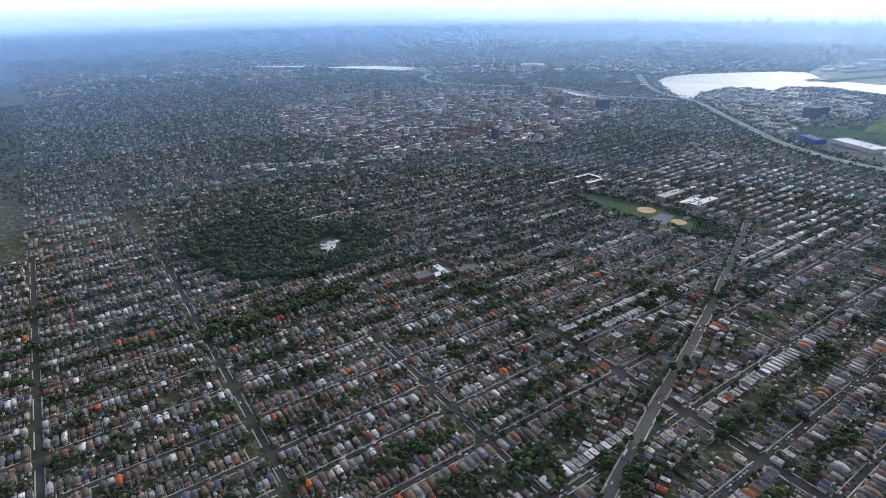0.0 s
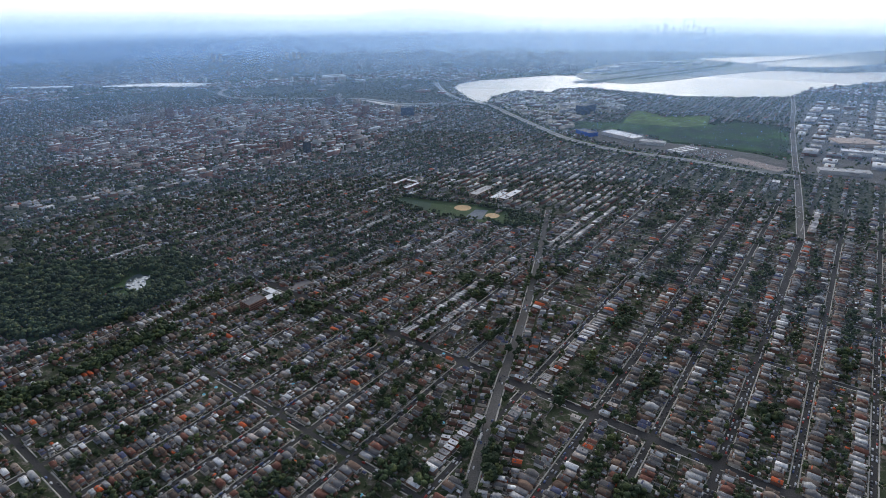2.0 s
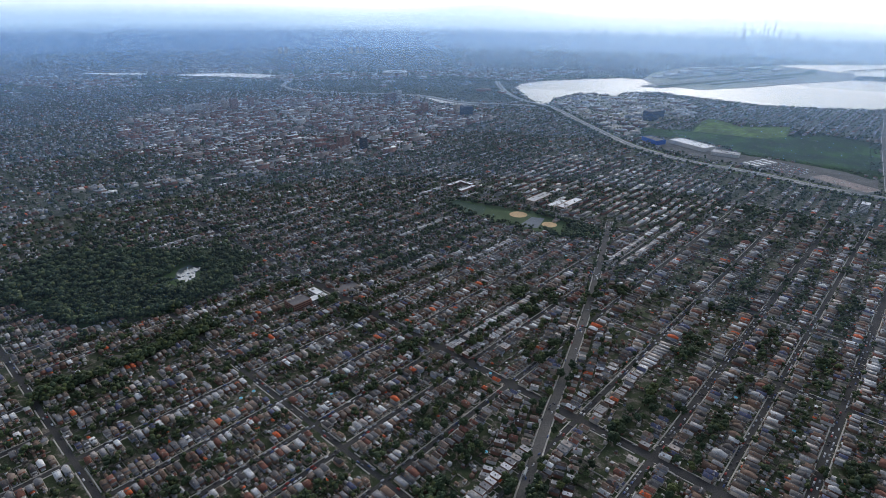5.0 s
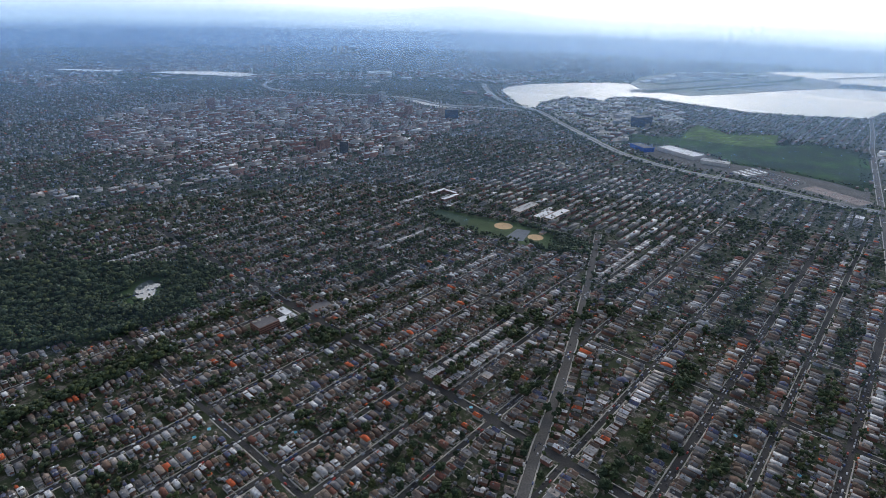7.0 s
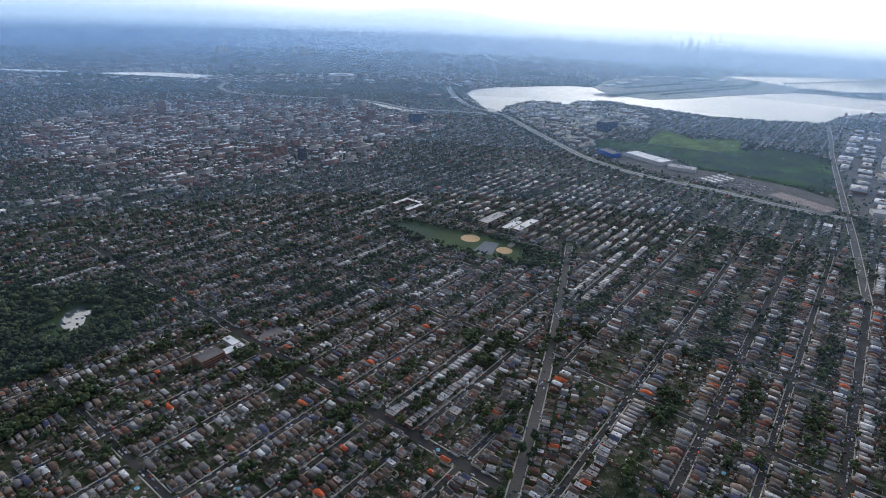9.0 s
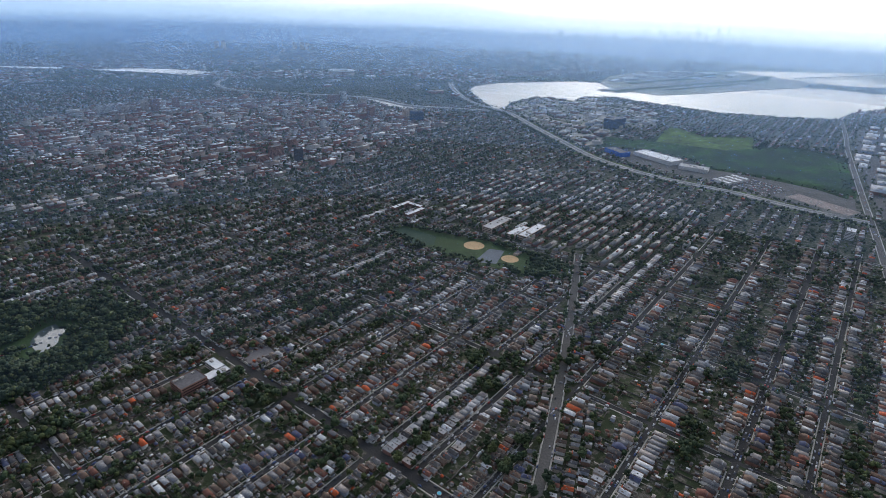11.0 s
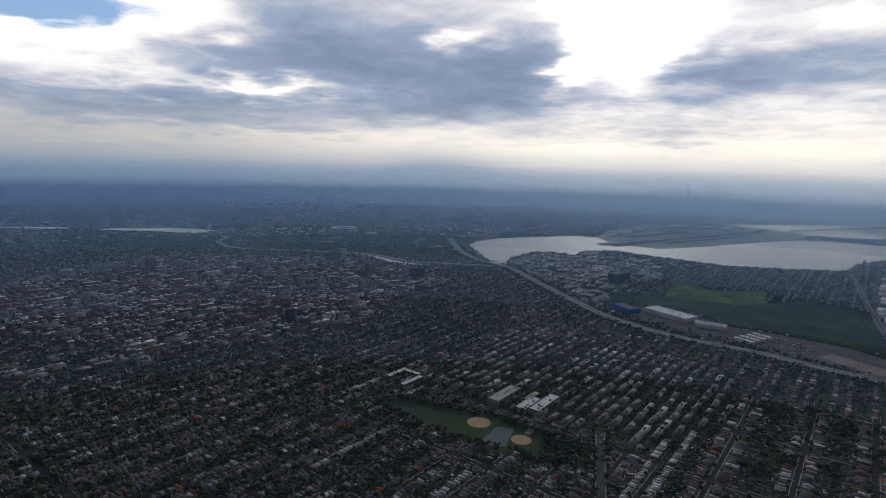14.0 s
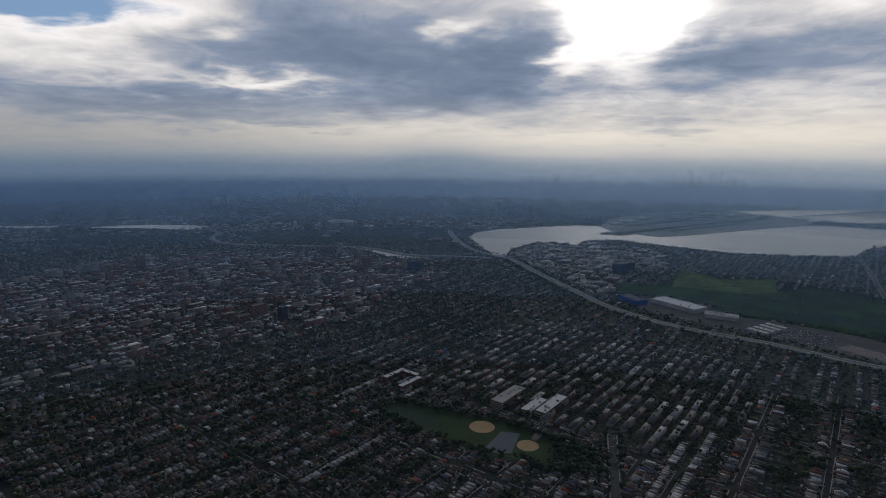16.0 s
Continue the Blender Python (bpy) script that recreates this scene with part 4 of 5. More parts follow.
def scatter(poly, count, r0, r1, h0, h1):
    p = np.array(poly)
    P = rng.uniform(p.min(0), p.max(0), (count * 4, 2))
    P = P[inside(P, poly)][:count]
    k = len(P)
    return np.c_[P, rng.uniform(r0, r1, k), rng.uniform(h0, h1, k)]


TR = np.array(trees)
TR = TR[clear(TR[:, :2], -8) & seen(TR[:, :2])]
# No trunk stands inside a house.
gap = np.concatenate([np.hypot(q[:, None, 0] - LOTS[None, :, 0], q[:, None, 1] - LOTS[None, :, 1]).min(1) for q in np.array_split(TR, 24)])
TR = TR[(gap > 4.6) & ~inside(TR[:, :2], POND) & (near_line(TR[:, :2], POND + [POND[0]]) > 9)]
line_u = rng.uniform(10, 262, 130)
TL = np.c_[uv(line_u, -703 + rng.normal(0, 6, 130)), rng.uniform(4.5, 7.0, 130), rng.uniform(11, 16, 130)]
wood = scatter(PARK, 1500, 3.5, 8.5, 10, 18)
shore = near_line(wood[:, :2], POND + [POND[0]])
wood = wood[~inside(wood[:, :2], POND) & (shore > np.where(wood[:, 1] < 800, 13, 8))]
shore = near_line(wood[:, :2], POND + [POND[0]])
# Low growth stands on the pond's sunny bank.
wood[:, 3] = np.where((shore < 40) & (wood[:, 1] < 800), np.minimum(wood[:, 3], 3 + shore * 0.2), wood[:, 3])
wood[:, 2] = np.where((shore < 20) & (wood[:, 1] < 800), np.minimum(wood[:, 2], 4.2), wood[:, 2])
rim = scatter(FIELDS, 1500, 3.0, 6.5, 7, 13)
edge = near_line(rim[:, :2], FIELDS + [FIELDS[0]])
rim = rim[((edge < 8) & (rng.random(len(rim)) < 0.8)) | (inside(rim[:, :2], [(165, 1110), (250, 1132), (240, 1030), (150, 1045), (160, 1075)]) & (rng.random(len(rim)) < 0.7))]
leafy = scatter([tuple(uv(u, v)) for u, v in ((250, -1900), (1500, -1900), (1750, -1000), (1300, -900), (1050, -700), (700, -640), (450, -720), (250, -760))], 3900, 2.6, 5.8, 7, 13)
leafy = leafy[clear(leafy[:, :2]) & ~inside(leafy[:, :2], STRIP)]
belt = scatter([(-1050, 990), (-729, 950), (-540, 960), (-425, 830), (-440, 690), (-560, 650), (-850, 590)], 420, 3.0, 6.0, 8, 14)
belt = belt[(near_line(belt[:, :2], POND + [POND[0]]) > 40) & clear(belt[:, :2])]
wet = scatter(MARSH, 1500, 2.0, 4.5, 1.5, 3.5)
wet = wet[(near_line(wet[:, :2], MARSH + [MARSH[0]]) < 28) & ~inside(wet[:, :2], MEADOW)]
hedge = np.repeat(smooth(HIGHWAY, 14.0)[60:], 4, 0)
hedge = np.c_[hedge + rng.normal(0, 1, hedge.shape) * 6 + rng.choice([-38.0, 34.0], len(hedge), p=[0.7, 0.3])[:, None] * (0.75, 0.65), rng.uniform(3, 6.5, len(hedge)), rng.uniform(6, 12, len(hedge))]
hedge = hedge[near_line(hedge[:, :2], HWY) > 22]
NEAR_T = np.vstack([TR, TL, wood, rim, leafy, belt, wet, hedge])
NEAR_T = NEAR_T[~inside(NEAR_T[:, :2], POND) & ((near_line(NEAR_T[:, :2], POND + [POND[0]]) > NEAR_T[:, 2] + 3) | ~inside(NEAR_T[:, :2], PARK)) & ~inside(NEAR_T[:, :2], PLAYLOT)]
garden_t = scatter(GARDEN, 700, 2.0, 4.0, 5, 9)
dist = np.hypot(*(NEAR_T[:, :2] - CORE).T)
order = np.argsort(dist)
HERO_T, MID_T = NEAR_T[order[:300]], NEAR_T[order[300:]]
close = np.hypot(*(MID_T[:, :2] - EYE[:2]).T) < 900
tri_mesh("trees", [(*crowns(MID_T[close], 6), ISL["leaf"]), (*trunks(MID_T[close]), M_BARK), (*crowns(MID_T[~close], 2), ISL["leaf"]), (*trunks(MID_T[~close]), M_BARK)], "full dark green street and garden trees", "trees", "stuff")


def far_trees():
    P = rng.uniform((-3600, 800), (3600, 3900), (76000, 2))
    u, v = P @ EU, P @ EV
    near = (v > -1160) & (v < 445) & (u < 1250)
    r = np.hypot(*(P - EYE[:2]).T)
    ok = ~near & seen(P) & clear(P, -4) & (r < 3600)
    ok &= rng.random(len(P)) < np.where(inside(P, DOWNTOWN), 0.5, np.where(inside(P, WORKS), 0.45, np.where(inside(P, INDUSTRY), 0.2, 0.75)))
    P = P[ok]
    k = len(P)
    return np.c_[P, rng.uniform(2.6, 6.0, k) * np.where(inside(P, LAKEWOOD), 2.2, 1.0), rng.uniform(6, 12, k)]


FT = np.vstack([far_trees(), garden_t])
OCT_V = np.array([(1, 0, 0), (-1, 0, 0), (0, 1, 0), (0, -1, 0), (0, 0, 1), (0, 0, -1)], float)
OCT_F = np.array([(0, 2, 4), (2, 1, 4), (1, 3, 4), (3, 0, 4), (2, 0, 5), (1, 2, 5), (3, 1, 5), (0, 3, 5)])


def small_crowns(Tr):
    """Crowns a few kilometres off: two uneven lumps each."""
    out = []
    for _ in range(2):
        k = len(Tr)
        P = np.c_[Tr[:, :2] + rng.normal(0, 0.4, (k, 2)) * Tr[:, 2:3], Tr[:, 3] * rng.uniform(0.45, 0.65, k)]
        V, F = many((OCT_V, OCT_F), P, rng.uniform(0, 6.28, k), np.c_[Tr[:, 2] * rng.uniform(0.7, 1.0, k), Tr[:, 2] * rng.uniform(0.7, 1.0, k), Tr[:, 3] * 0.42])
        out.append((V + rng.normal(0, 0.14, V.shape) * np.repeat(Tr[:, 2], 6)[:, None], F, ISL["leaf"]))
    return out


away = np.hypot(*(FT[:, :2] - EYE[:2]).T) > 1900
tri_mesh("far_trees", [(*crowns(FT[~away], 2), ISL["leaf"])] + small_crowns(FT[away]), "far dark green trees between houses", "trees", "stuff")

# ---- apartment blocks, downtown, sheds ----
def blocks(poly, du, dv, size_u, size_v, height, keep=0.9):
    """Long flat-roofed buildings in rows on the grid: rows of x, y, length, width, height."""
    c = np.array(poly) @ np.c_[EU, EV]
    U, W = np.meshgrid(np.arange(c[:, 0].min(), c[:, 0].max(), du), np.arange(c[:, 1].min(), c[:, 1].max(), dv))
    P = uv(U.ravel() + rng.normal(0, du * 0.12, U.size), W.ravel() + rng.normal(0, dv * 0.06, U.size))
    P = P[inside(P, poly) & clear(P) & (rng.random(len(P)) < keep)]
    k = len(P)
    return np.c_[P, rng.uniform(*size_u, k), rng.uniform(*size_v, k), rng.uniform(*height, k)]


def block_mesh(B, wall, roof=ISL["flat"]):
    at = np.c_[B[:, :2], np.zeros(len(B))]
    top = np.c_[np.zeros((len(B), 2)), B[:, 4] - 0.5]
    return [(*many((BOX_V, SIDES_F), at, GRID, B[:, 2:5]), wall), (*many((BOX_V, BOX_F), at + top, GRID, np.c_[B[:, 2:4] + 0.2, np.full(len(B), 1.2)]), roof),
            (*many((BOX_V, BOX_F), at + top + (0, 0, 1), GRID, np.c_[B[:, 2] * 0.14, B[:, 3] * 0.3, np.full(len(B), 3.0)]), wall)]


tri_mesh("garden_apartments", block_mesh(blocks(GARDEN, 50, 24, (38, 49), (8.5, 10.5), (5.5, 7), 0.9), ISL["brick"], ISL["bar"]), "long low brick garden apartments with grey roofs", "apartments", "stuff")
tri_mesh("apartment_blocks", block_mesh(np.vstack([blocks(DOWNTOWN, 24, 20, (9, 21), (7, 12), (5, 11), 0.8), blocks(DOWNTOWN, 96, 56, (24, 54), (11, 15), (12, 20), 0.55), blocks(MEADOWS, 160, 130, (30, 110), (20, 60), (6, 14), 0.35)]), ISL["brick"], ISL["tarred"]), "brick apartment blocks with pale flat roofs", "apartments", "stuff")
tri_mesh("warehouses", block_mesh(np.vstack([blocks(INDUSTRY, 95, 60, (40, 85), (22, 48), (7, 11), 0.85), blocks(WORKS, 75, 55, (25, 65), (18, 42), (6, 12), 0.8)]), ISL["wall"]), "low warehouses with broad flat roofs", "warehouses", "stuff")

tri_mesh("shops", block_mesh(blocks(STRIP, 36, 27, (20, 34), (14, 24), (5, 8), 0.8), ISL["wall"]), "low shops with broad pale flat roofs along a main road", "shops", "stuff")

# The city beyond, out to the horizon.
R = NEAR_R + 2700 * rng.random(15000) ** 1.3
A = radians(-58) + radians(104) * rng.random(15000)
P = np.c_[EYE[0] + R * np.sin(A), EYE[1] + R * np.cos(A)]
ok = np.ones(len(P), bool)
for poly in (BAY, RIVER, AIRFIELD, LAKE_A, LAKE_B):
    ok &= ~inside(P, poly)
P, R = P[ok], R[ok]
k = len(P)
B = np.c_[P, rng.uniform(9, 26, k), rng.uniform(8, 14, k), rng.uniform(6, 12, k) + 22 * (rng.random(k) > 0.985)]
patchy = np.sin(P[:, 0] / 310 + 1.3 + np.sin(P[:, 1] / 270)) * np.sin(P[:, 1] / 240 + 0.7 * np.sin(P[:, 0] / 420))
green = rng.random(k) < np.where(patchy > 0.15, 0.88, 0.22)
tri_mesh("horizon_city", block_mesh(B[~green], FAR_KINDS["brick"], FAR_KINDS["tarred"])[:2], "dense far city blocks, see-through to imitate haze", "city", "stuff")
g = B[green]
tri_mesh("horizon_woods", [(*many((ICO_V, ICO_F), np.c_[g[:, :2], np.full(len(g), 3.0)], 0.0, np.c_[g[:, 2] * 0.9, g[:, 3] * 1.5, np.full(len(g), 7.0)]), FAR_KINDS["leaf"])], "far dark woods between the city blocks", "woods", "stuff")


# ---- single things: helpers ----
def part(name, bm, mat, parent=None, label=""):
    """Links a bmesh as one mesh object under a thing or a part."""
    me = bpy.data.meshes.new(name)
    bm.normal_update()
    bm.to_mesh(me)
    bm.free()
    for m in mat if isinstance(mat, (list, tuple)) else [mat]:
        me.materials.append(m)
    ob = new(name, me)
    ob.parent = parent
    return tagged(ob, label)


def box(x0, x1, y0, y1, z0, z1, bm=None, bevel=0.0):
    bm = bm or bmesh.new()
    made = bmesh.ops.create_cube(bm, size=1.0, matrix=Matrix.Translation(((x0 + x1) / 2, (y0 + y1) / 2, (z0 + z1) / 2)) @ Matrix.Diagonal((x1 - x0, y1 - y0, z1 - z0, 1)))
    if bevel:
        edges = list({e for v in made["verts"] for e in v.link_edges})
        bmesh.ops.bevel(bm, geom=edges, offset=bevel, segments=1, affect="EDGES")
    return bm


def from_shape(shape, at, turn, size):
    V, F = many(shape, np.array([at], float), np.array([turn], float), np.array([size], float))
    bm = bmesh.new()
    vs = [bm.verts.new(v) for v in V]
    for f in F:
        bm.faces.new([vs[i] for i in f])
    bmesh.ops.dissolve_limit(bm, angle_limit=0.01, verts=bm.verts[:], edges=bm.edges[:])
    return bm


def rod(r0, r1, a, b, sides=8, bm=None):
    """A tapered round bar from a to b."""
    bm = bm or bmesh.new()
    a, b = Vector(a), Vector(b)
    m = Matrix.Translation((a + b) / 2) @ (b - a).to_track_quat("Z", "Y").to_matrix().to_4x4()
    bmesh.ops.create_cone(bm, segments=sides, radius1=r0, radius2=r1, depth=(b - a).length, cap_ends=True, matrix=m)
    return bm


# ---- houses near the crossing ----
def house(w, d, h, kind):
    """A house of the grid, front along +y, at the origin."""
    words = {0: "two-storey house with a shingled hip roof and front porch", 1: "two-storey house with a steep gable roof and porch",
             2: "boxy two-storey house with a flat tarred roof", 3: "narrow attached brick row house with a flat roof"}
    top = tagged(new("house"), words[kind], "house", "houses of the street grid")
    part("wall", box(-w / 2, w / 2, -d / 2, d / 2, 0, h), OBJ["brick" if kind == 3 else "wall"], top)
    if kind < 2:
        roof = part("roof", from_shape((HIP, GABLE)[kind], (0, 0, h), 0, (w + 0.6, d + 0.6, w * (0.32, 0.40)[kind])), OBJ["roof"], top)
        part("chimney", box(w * 0.18, w * 0.18 + 0.8, d * 0.08, d * 0.08 + 0.9, h, h + w * 0.30 + 0.9), OBJ["brick"], roof)
        if w > 4.8:
            bm = from_shape(GABLE, (0, d * 0.18, h + 0.9), math.pi / 2, (2.4, w * 0.9, 0.8))
            part("dormer", bm, OBJ["roof"], roof)
    else:
        bm = box(-w / 2 - 0.05, w / 2 + 0.05, -d / 2 - 0.05, d / 2 + 0.05, h, h + 0.25)
        roof = part("roof", bm, OBJ["flat"], top)
        bm = box(-w / 2 - 0.1, w / 2 + 0.1, d / 2 - 0.25, d / 2 + 0.1, h + 0.25, h + 0.85)
        part("parapet", bm, M_TRIM, roof)
        part("skylight", box(-0.6, 0.6, -1, 0.4, h + 0.25, h + 0.7), M_GLASS, roof)
    porch = part("porch", box(-w * 0.38, w * 0.38, d / 2, d / 2 + 1.8, 0, 0.5), M_CONC, top)
    part("porch_roof", from_shape(HIP, (0, d / 2 + 0.95, 2.55), 0, (w * 0.82, 2.2, 0.6)), OBJ["roof"], porch)
    part("door", box(-0.5, 0.5, d / 2, d / 2 + 0.08, 0.5, 2.5), M_BARK, top)
    for x, y, z in ((-w * 0.25, d / 2, 3.2), (w * 0.25, d / 2, 3.2), (-w * 0.25, -d / 2, 3.2), (w * 0.25, -d / 2, 1.0)):
        s = 0.05 if y > 0 else -0.05
        part("window", box(x - 0.55, x + 0.55, min(y, y + s), max(y, y + s), z, z + 1.2), M_GLASS, top)
    return top


variants = {}
for kind in range(4):
    for w in ((4.4, 4.9, 5.4, 6.0) if kind < 2 else (5.0, 6.6)):
        variants[(kind, w)] = house(w, 9.6 + (w - 5.0), 4.8 + 0.1 * kind, kind)
placed = set()
for x, y, turn, w, d, h, kind in HERO:
    key = min((k for k in variants if k[0] == int(kind)), key=lambda k: abs(k[1] - w))
    m = Matrix.Translation((x, y, 0)) @ Matrix.Rotation(turn, 4, "Z")
    if key in placed:
        copy_thing(variants[key], m)
    else:
        variants[key].matrix_basis = m
        placed.add(key)
for key in set(variants) - placed:
    for o in (*variants[key].children_recursive, variants[key]):
        bpy.data.objects.remove(o)


# ---- trees near the crossing ----
def clump_mesh(rad, height, seed, clumps, leaves):
    """A crown: uneven clumps with loose leaf sprays round them."""
    g = np.random.default_rng(seed)
    z = g.uniform(-0.75, 1, clumps)
    a, r = g.uniform(0, 6.28, clumps), rad * g.uniform(0.25, 0.72, clumps) * np.sqrt(1 - 0.55 * z**2)
    C = np.c_[r * np.cos(a), r * np.sin(a), height * 0.64 + z * height * 0.28]
    S = rad * g.uniform(0.26, 0.46, clumps)
    V, F = many((ICO_V, ICO_F), C, g.uniform(0, 6, clumps), np.c_[S, S, S * 0.85])
    V = V + g.normal(0, 0.16, V.shape) * np.repeat(S, 12)[:, None]
    # Leaf sprays: small tilted triangles standing off the clumps.
    i = g.integers(0, clumps, leaves)
    n3 = g.normal(0, 1, (leaves, 3))
    n3 /= np.linalg.norm(n3, axis=1)[:, None]
    c = C[i] + n3 * (S[i] * g.uniform(0.9, 1.2, leaves))[:, None]
    tri = c[:, None] + g.normal(0, 0.40, (leaves, 3, 3))
    V2, F2 = tri.reshape(-1, 3), np.arange(leaves * 3).reshape(-1, 3)
    bm = bmesh.new()
    vs = [bm.verts.new(v) for v in np.vstack([V, V2])]
    for f in np.vstack([F, F2 + len(V)]):
        bm.faces.new([vs[k] for k in f])
    return bm


def tree_thing(rad, height, seed):
    g = np.random.default_rng(seed + 50)
    top = tagged(new("tree"), "broad leafy street tree with a dark green crown", "tree", "street trees")
    bm = rod(rad * 0.085, rad * 0.055, (0, 0, 0), (0, 0, height * 0.5), 7)
    part("trunk", bm, M_BARK, top)
    for k in range(2):
        a = k * 3.1 + g.uniform(0, 1)
        part("limb", rod(rad * 0.045, rad * 0.018, (0, 0, height * 0.42), (math.cos(a) * rad * 0.5, math.sin(a) * rad * 0.5, height * 0.7), 5), M_BARK, top)
    part("crown", clump_mesh(rad, height, seed, 22, 260), OBJ["leaf"], top)
    return top


kinds_of_tree = [tree_thing(r, h, s) for s, (r, h) in enumerate(((2.6, 7), (3.2, 9), (3.9, 10), (4.6, 11.5), (5.3, 12), (6.0, 13.5)))]
sizes = np.array([2.6, 3.2, 3.9, 4.6, 5.3, 6.0])
placed = set()
for x, y, r, h in HERO_T:
    k = int(np.argmin(abs(sizes - r)))
    m = Matrix.Translation((x, y, 0)) @ Matrix.Rotation(rng.uniform(0, 6.28), 4, "Z")
    if k in placed:
        copy_thing(kinds_of_tree[k], m)
    else:
        kinds_of_tree[k].matrix_basis = m
        placed.add(k)

# ---- cars ----
CAR_V = np.array([(x, y, z) for x, z in ((-2.2, 0.35), (-2.2, 0.85), (-1.9, 0.95), (-1.3, 1.42), (0.3, 1.45), (1.0, 0.98), (2.1, 0.82), (2.25, 0.4)) for y in (-0.88, 0.88)])
CAR_F = np.vstack([quads(*((2 * i, 2 * i + 2, 2 * i + 3, 2 * i + 1) for i in range(7))), quads((0, 14, 12, 10, 8, 6, 4, 2), (1, 3, 5, 7, 9, 11, 13, 15))])
spots = []
for vs, us in ((V_SOUTH, (40, 447)), (V_NORTH, (447, 930))):
    for v in vs[4:]:
        for side in (-1, 1):
            for u in np.arange(us[0] + 12, us[1] - 12, 6.2):
                if rng.random() < 0.5:
                    spots.append((*uv(u + rng.uniform(-0.6, 0.6), v + side * 2.0), GRID + (0 if side < 0 else math.pi)))
for u in U_CROSS[1:]:
    for v in np.arange(-900, 430, 6.5):
        for side in (-1, 1):
            if rng.random() < 0.3 and min(abs(v - q) for q in V_SOUTH + V_NORTH) > 12:
                spots.append((*uv(u + side * (WIDE.get(u, 6.2) / 2 - 1.1), v), GRID + math.pi / 2))
for i in range(len(BLVD) - 1):
    a, b = BLVD[i], BLVD[i + 1]
    t = math.atan2(*(b - a)[::-1])
    for side in (-1, 1):
        for k, prob in ((6.2, 0.35), (2.2, 0.25)):
            if rng.random() < prob * 2:
                q = a + (b - a) * rng.random() + side * k * np.array([-math.sin(t), math.cos(t)])
                spots.append((*q, t + (0 if side < 0 else math.pi)))
# Cars in the parking lots by the stores.
lot_turn = -radians(58)
for i in np.arange(-12, 13):
    for k in np.arange(-24, 24):
        q = np.array([905, 1690]) + i * 7.5 * np.array([-math.sin(lot_turn), math.cos(lot_turn)]) + k * 2.9 * np.array([math.cos(lot_turn), math.sin(lot_turn)])
        if i % 3 and rng.random() < 0.62 and inside(q[None], [(800, 1746), (902, 1788), (983, 1642), (883, 1570)])[0]:
            spots.append((*q, lot_turn + math.pi / 2))
for line, offs in ((AVE, (-4.2, -1.5, 1.5, 4.2)), (HWY, (-11, -6, 6, 11))):
    for i in range(len(line) - 1):
        a, b = line[i], line[i + 1]
        t = math.atan2(*(b - a)[::-1])
        for o in offs:
            if rng.random() < 0.5:
                spots.append((*(a + (b - a) * rng.random() + o * np.array([-math.sin(t), math.cos(t)])), t))
SP = np.array(spots)
SP = SP[seen(SP[:, :2]) & (np.hypot(*(SP[:, :2] - EYE[:2]).T) < 3000)]
on_blvd = near_line(SP[:, :2], BLVD)
SP = SP[(on_blvd > 12) | (on_blvd < 7.2)]
order = np.argsort(np.hypot(*(SP[:, :2] - CORE).T))
HERO_C, REST_C = SP[order[:160]], SP[order[160:]]
tri_mesh("parked_cars", [(*many((CAR_V, CAR_F), np.c_[REST_C[:, :2], np.where(near_line(REST_C[:, :2], HWY) < 16, 3.02, 0.14)], REST_C[:, 2], (1, 1, 1)), ISL["car"])], "parked cars of many colours along the kerbs", "cars", "stuff")


def car():
    top = tagged(new("car"), "parked passenger car at the kerb", "car", "cars along the kerbs")
    bm = bmesh.new()
    vs = [bm.verts.new(v) for v in CAR_V]
    for i in range(7):
        bm.faces.new([vs[2 * i], vs[2 * i + 2], vs[2 * i + 3], vs[2 * i + 1]])
    bm.faces.new([vs[k] for k in (14, 12, 10, 8, 6, 4, 2, 0)])
    bm.faces.new([vs[k] for k in (1, 3, 5, 7, 9, 11, 13, 15)])
    bmesh.ops.bevel(bm, geom=bm.edges[:], offset=0.06, segments=1, affect="EDGES")
    part("body", bm, OBJ["car"], top)
    bm = bmesh.new()
    for pts in (((-1.83, 1.0), (-1.33, 1.40)), ((0.42, 1.40), (0.98, 1.02))):
        (x0, z0), (x1, z1) = pts
        s = 0.05 * (1 if x0 > 0 else -1)
        q = [bm.verts.new(v) for v in ((x0 + s, -0.72, z0 + 0.03), (x0 + s, 0.72, z0 + 0.03), (x1 + s, 0.72, z1 + 0.03), (x1 + s, -0.72, z1 + 0.03))]
        bm.faces.new(q)
    for y in (-0.9, 0.9):
        q = [bm.verts.new((x, y, z)) for x, z in ((-1.6, 1.0), (0.75, 1.0), (0.25, 1.38), (-1.2, 1.38))]
        bm.faces.new(q)
    part("window_band", bm, M_GLASS, top, "dark glazing")
    for x in (-1.35, 1.35):
        for y in (-0.82, 0.82):
            part("wheel", rod(0.33, 0.33, (x, y - 0.1, 0.33), (x, y + 0.1, 0.33), 10), M_TYRE, top)
    return top


base = car()
for i, (x, y, t) in enumerate(HERO_C):
    m = Matrix.Translation((x, y, 0.11)) @ Matrix.Rotation(t, 4, "Z")
    if i:
        copy_thing(base, m)
    else:
        base.matrix_basis = m

# A white city bus on the boulevard.
bus = tagged(new("bus"), "long white city bus driving along the boulevard", "bus")
part("body", box(-6, 6, -1.27, 1.27, 0.4, 3.1, bevel=0.15), M_TRIM, bus)
for s in (-1, 1):
    part("window_band", box(-5.6, 5.4, s * 1.27 - 0.02, s * 1.27 + 0.02, 1.6, 2.6), M_GLASS, bus)
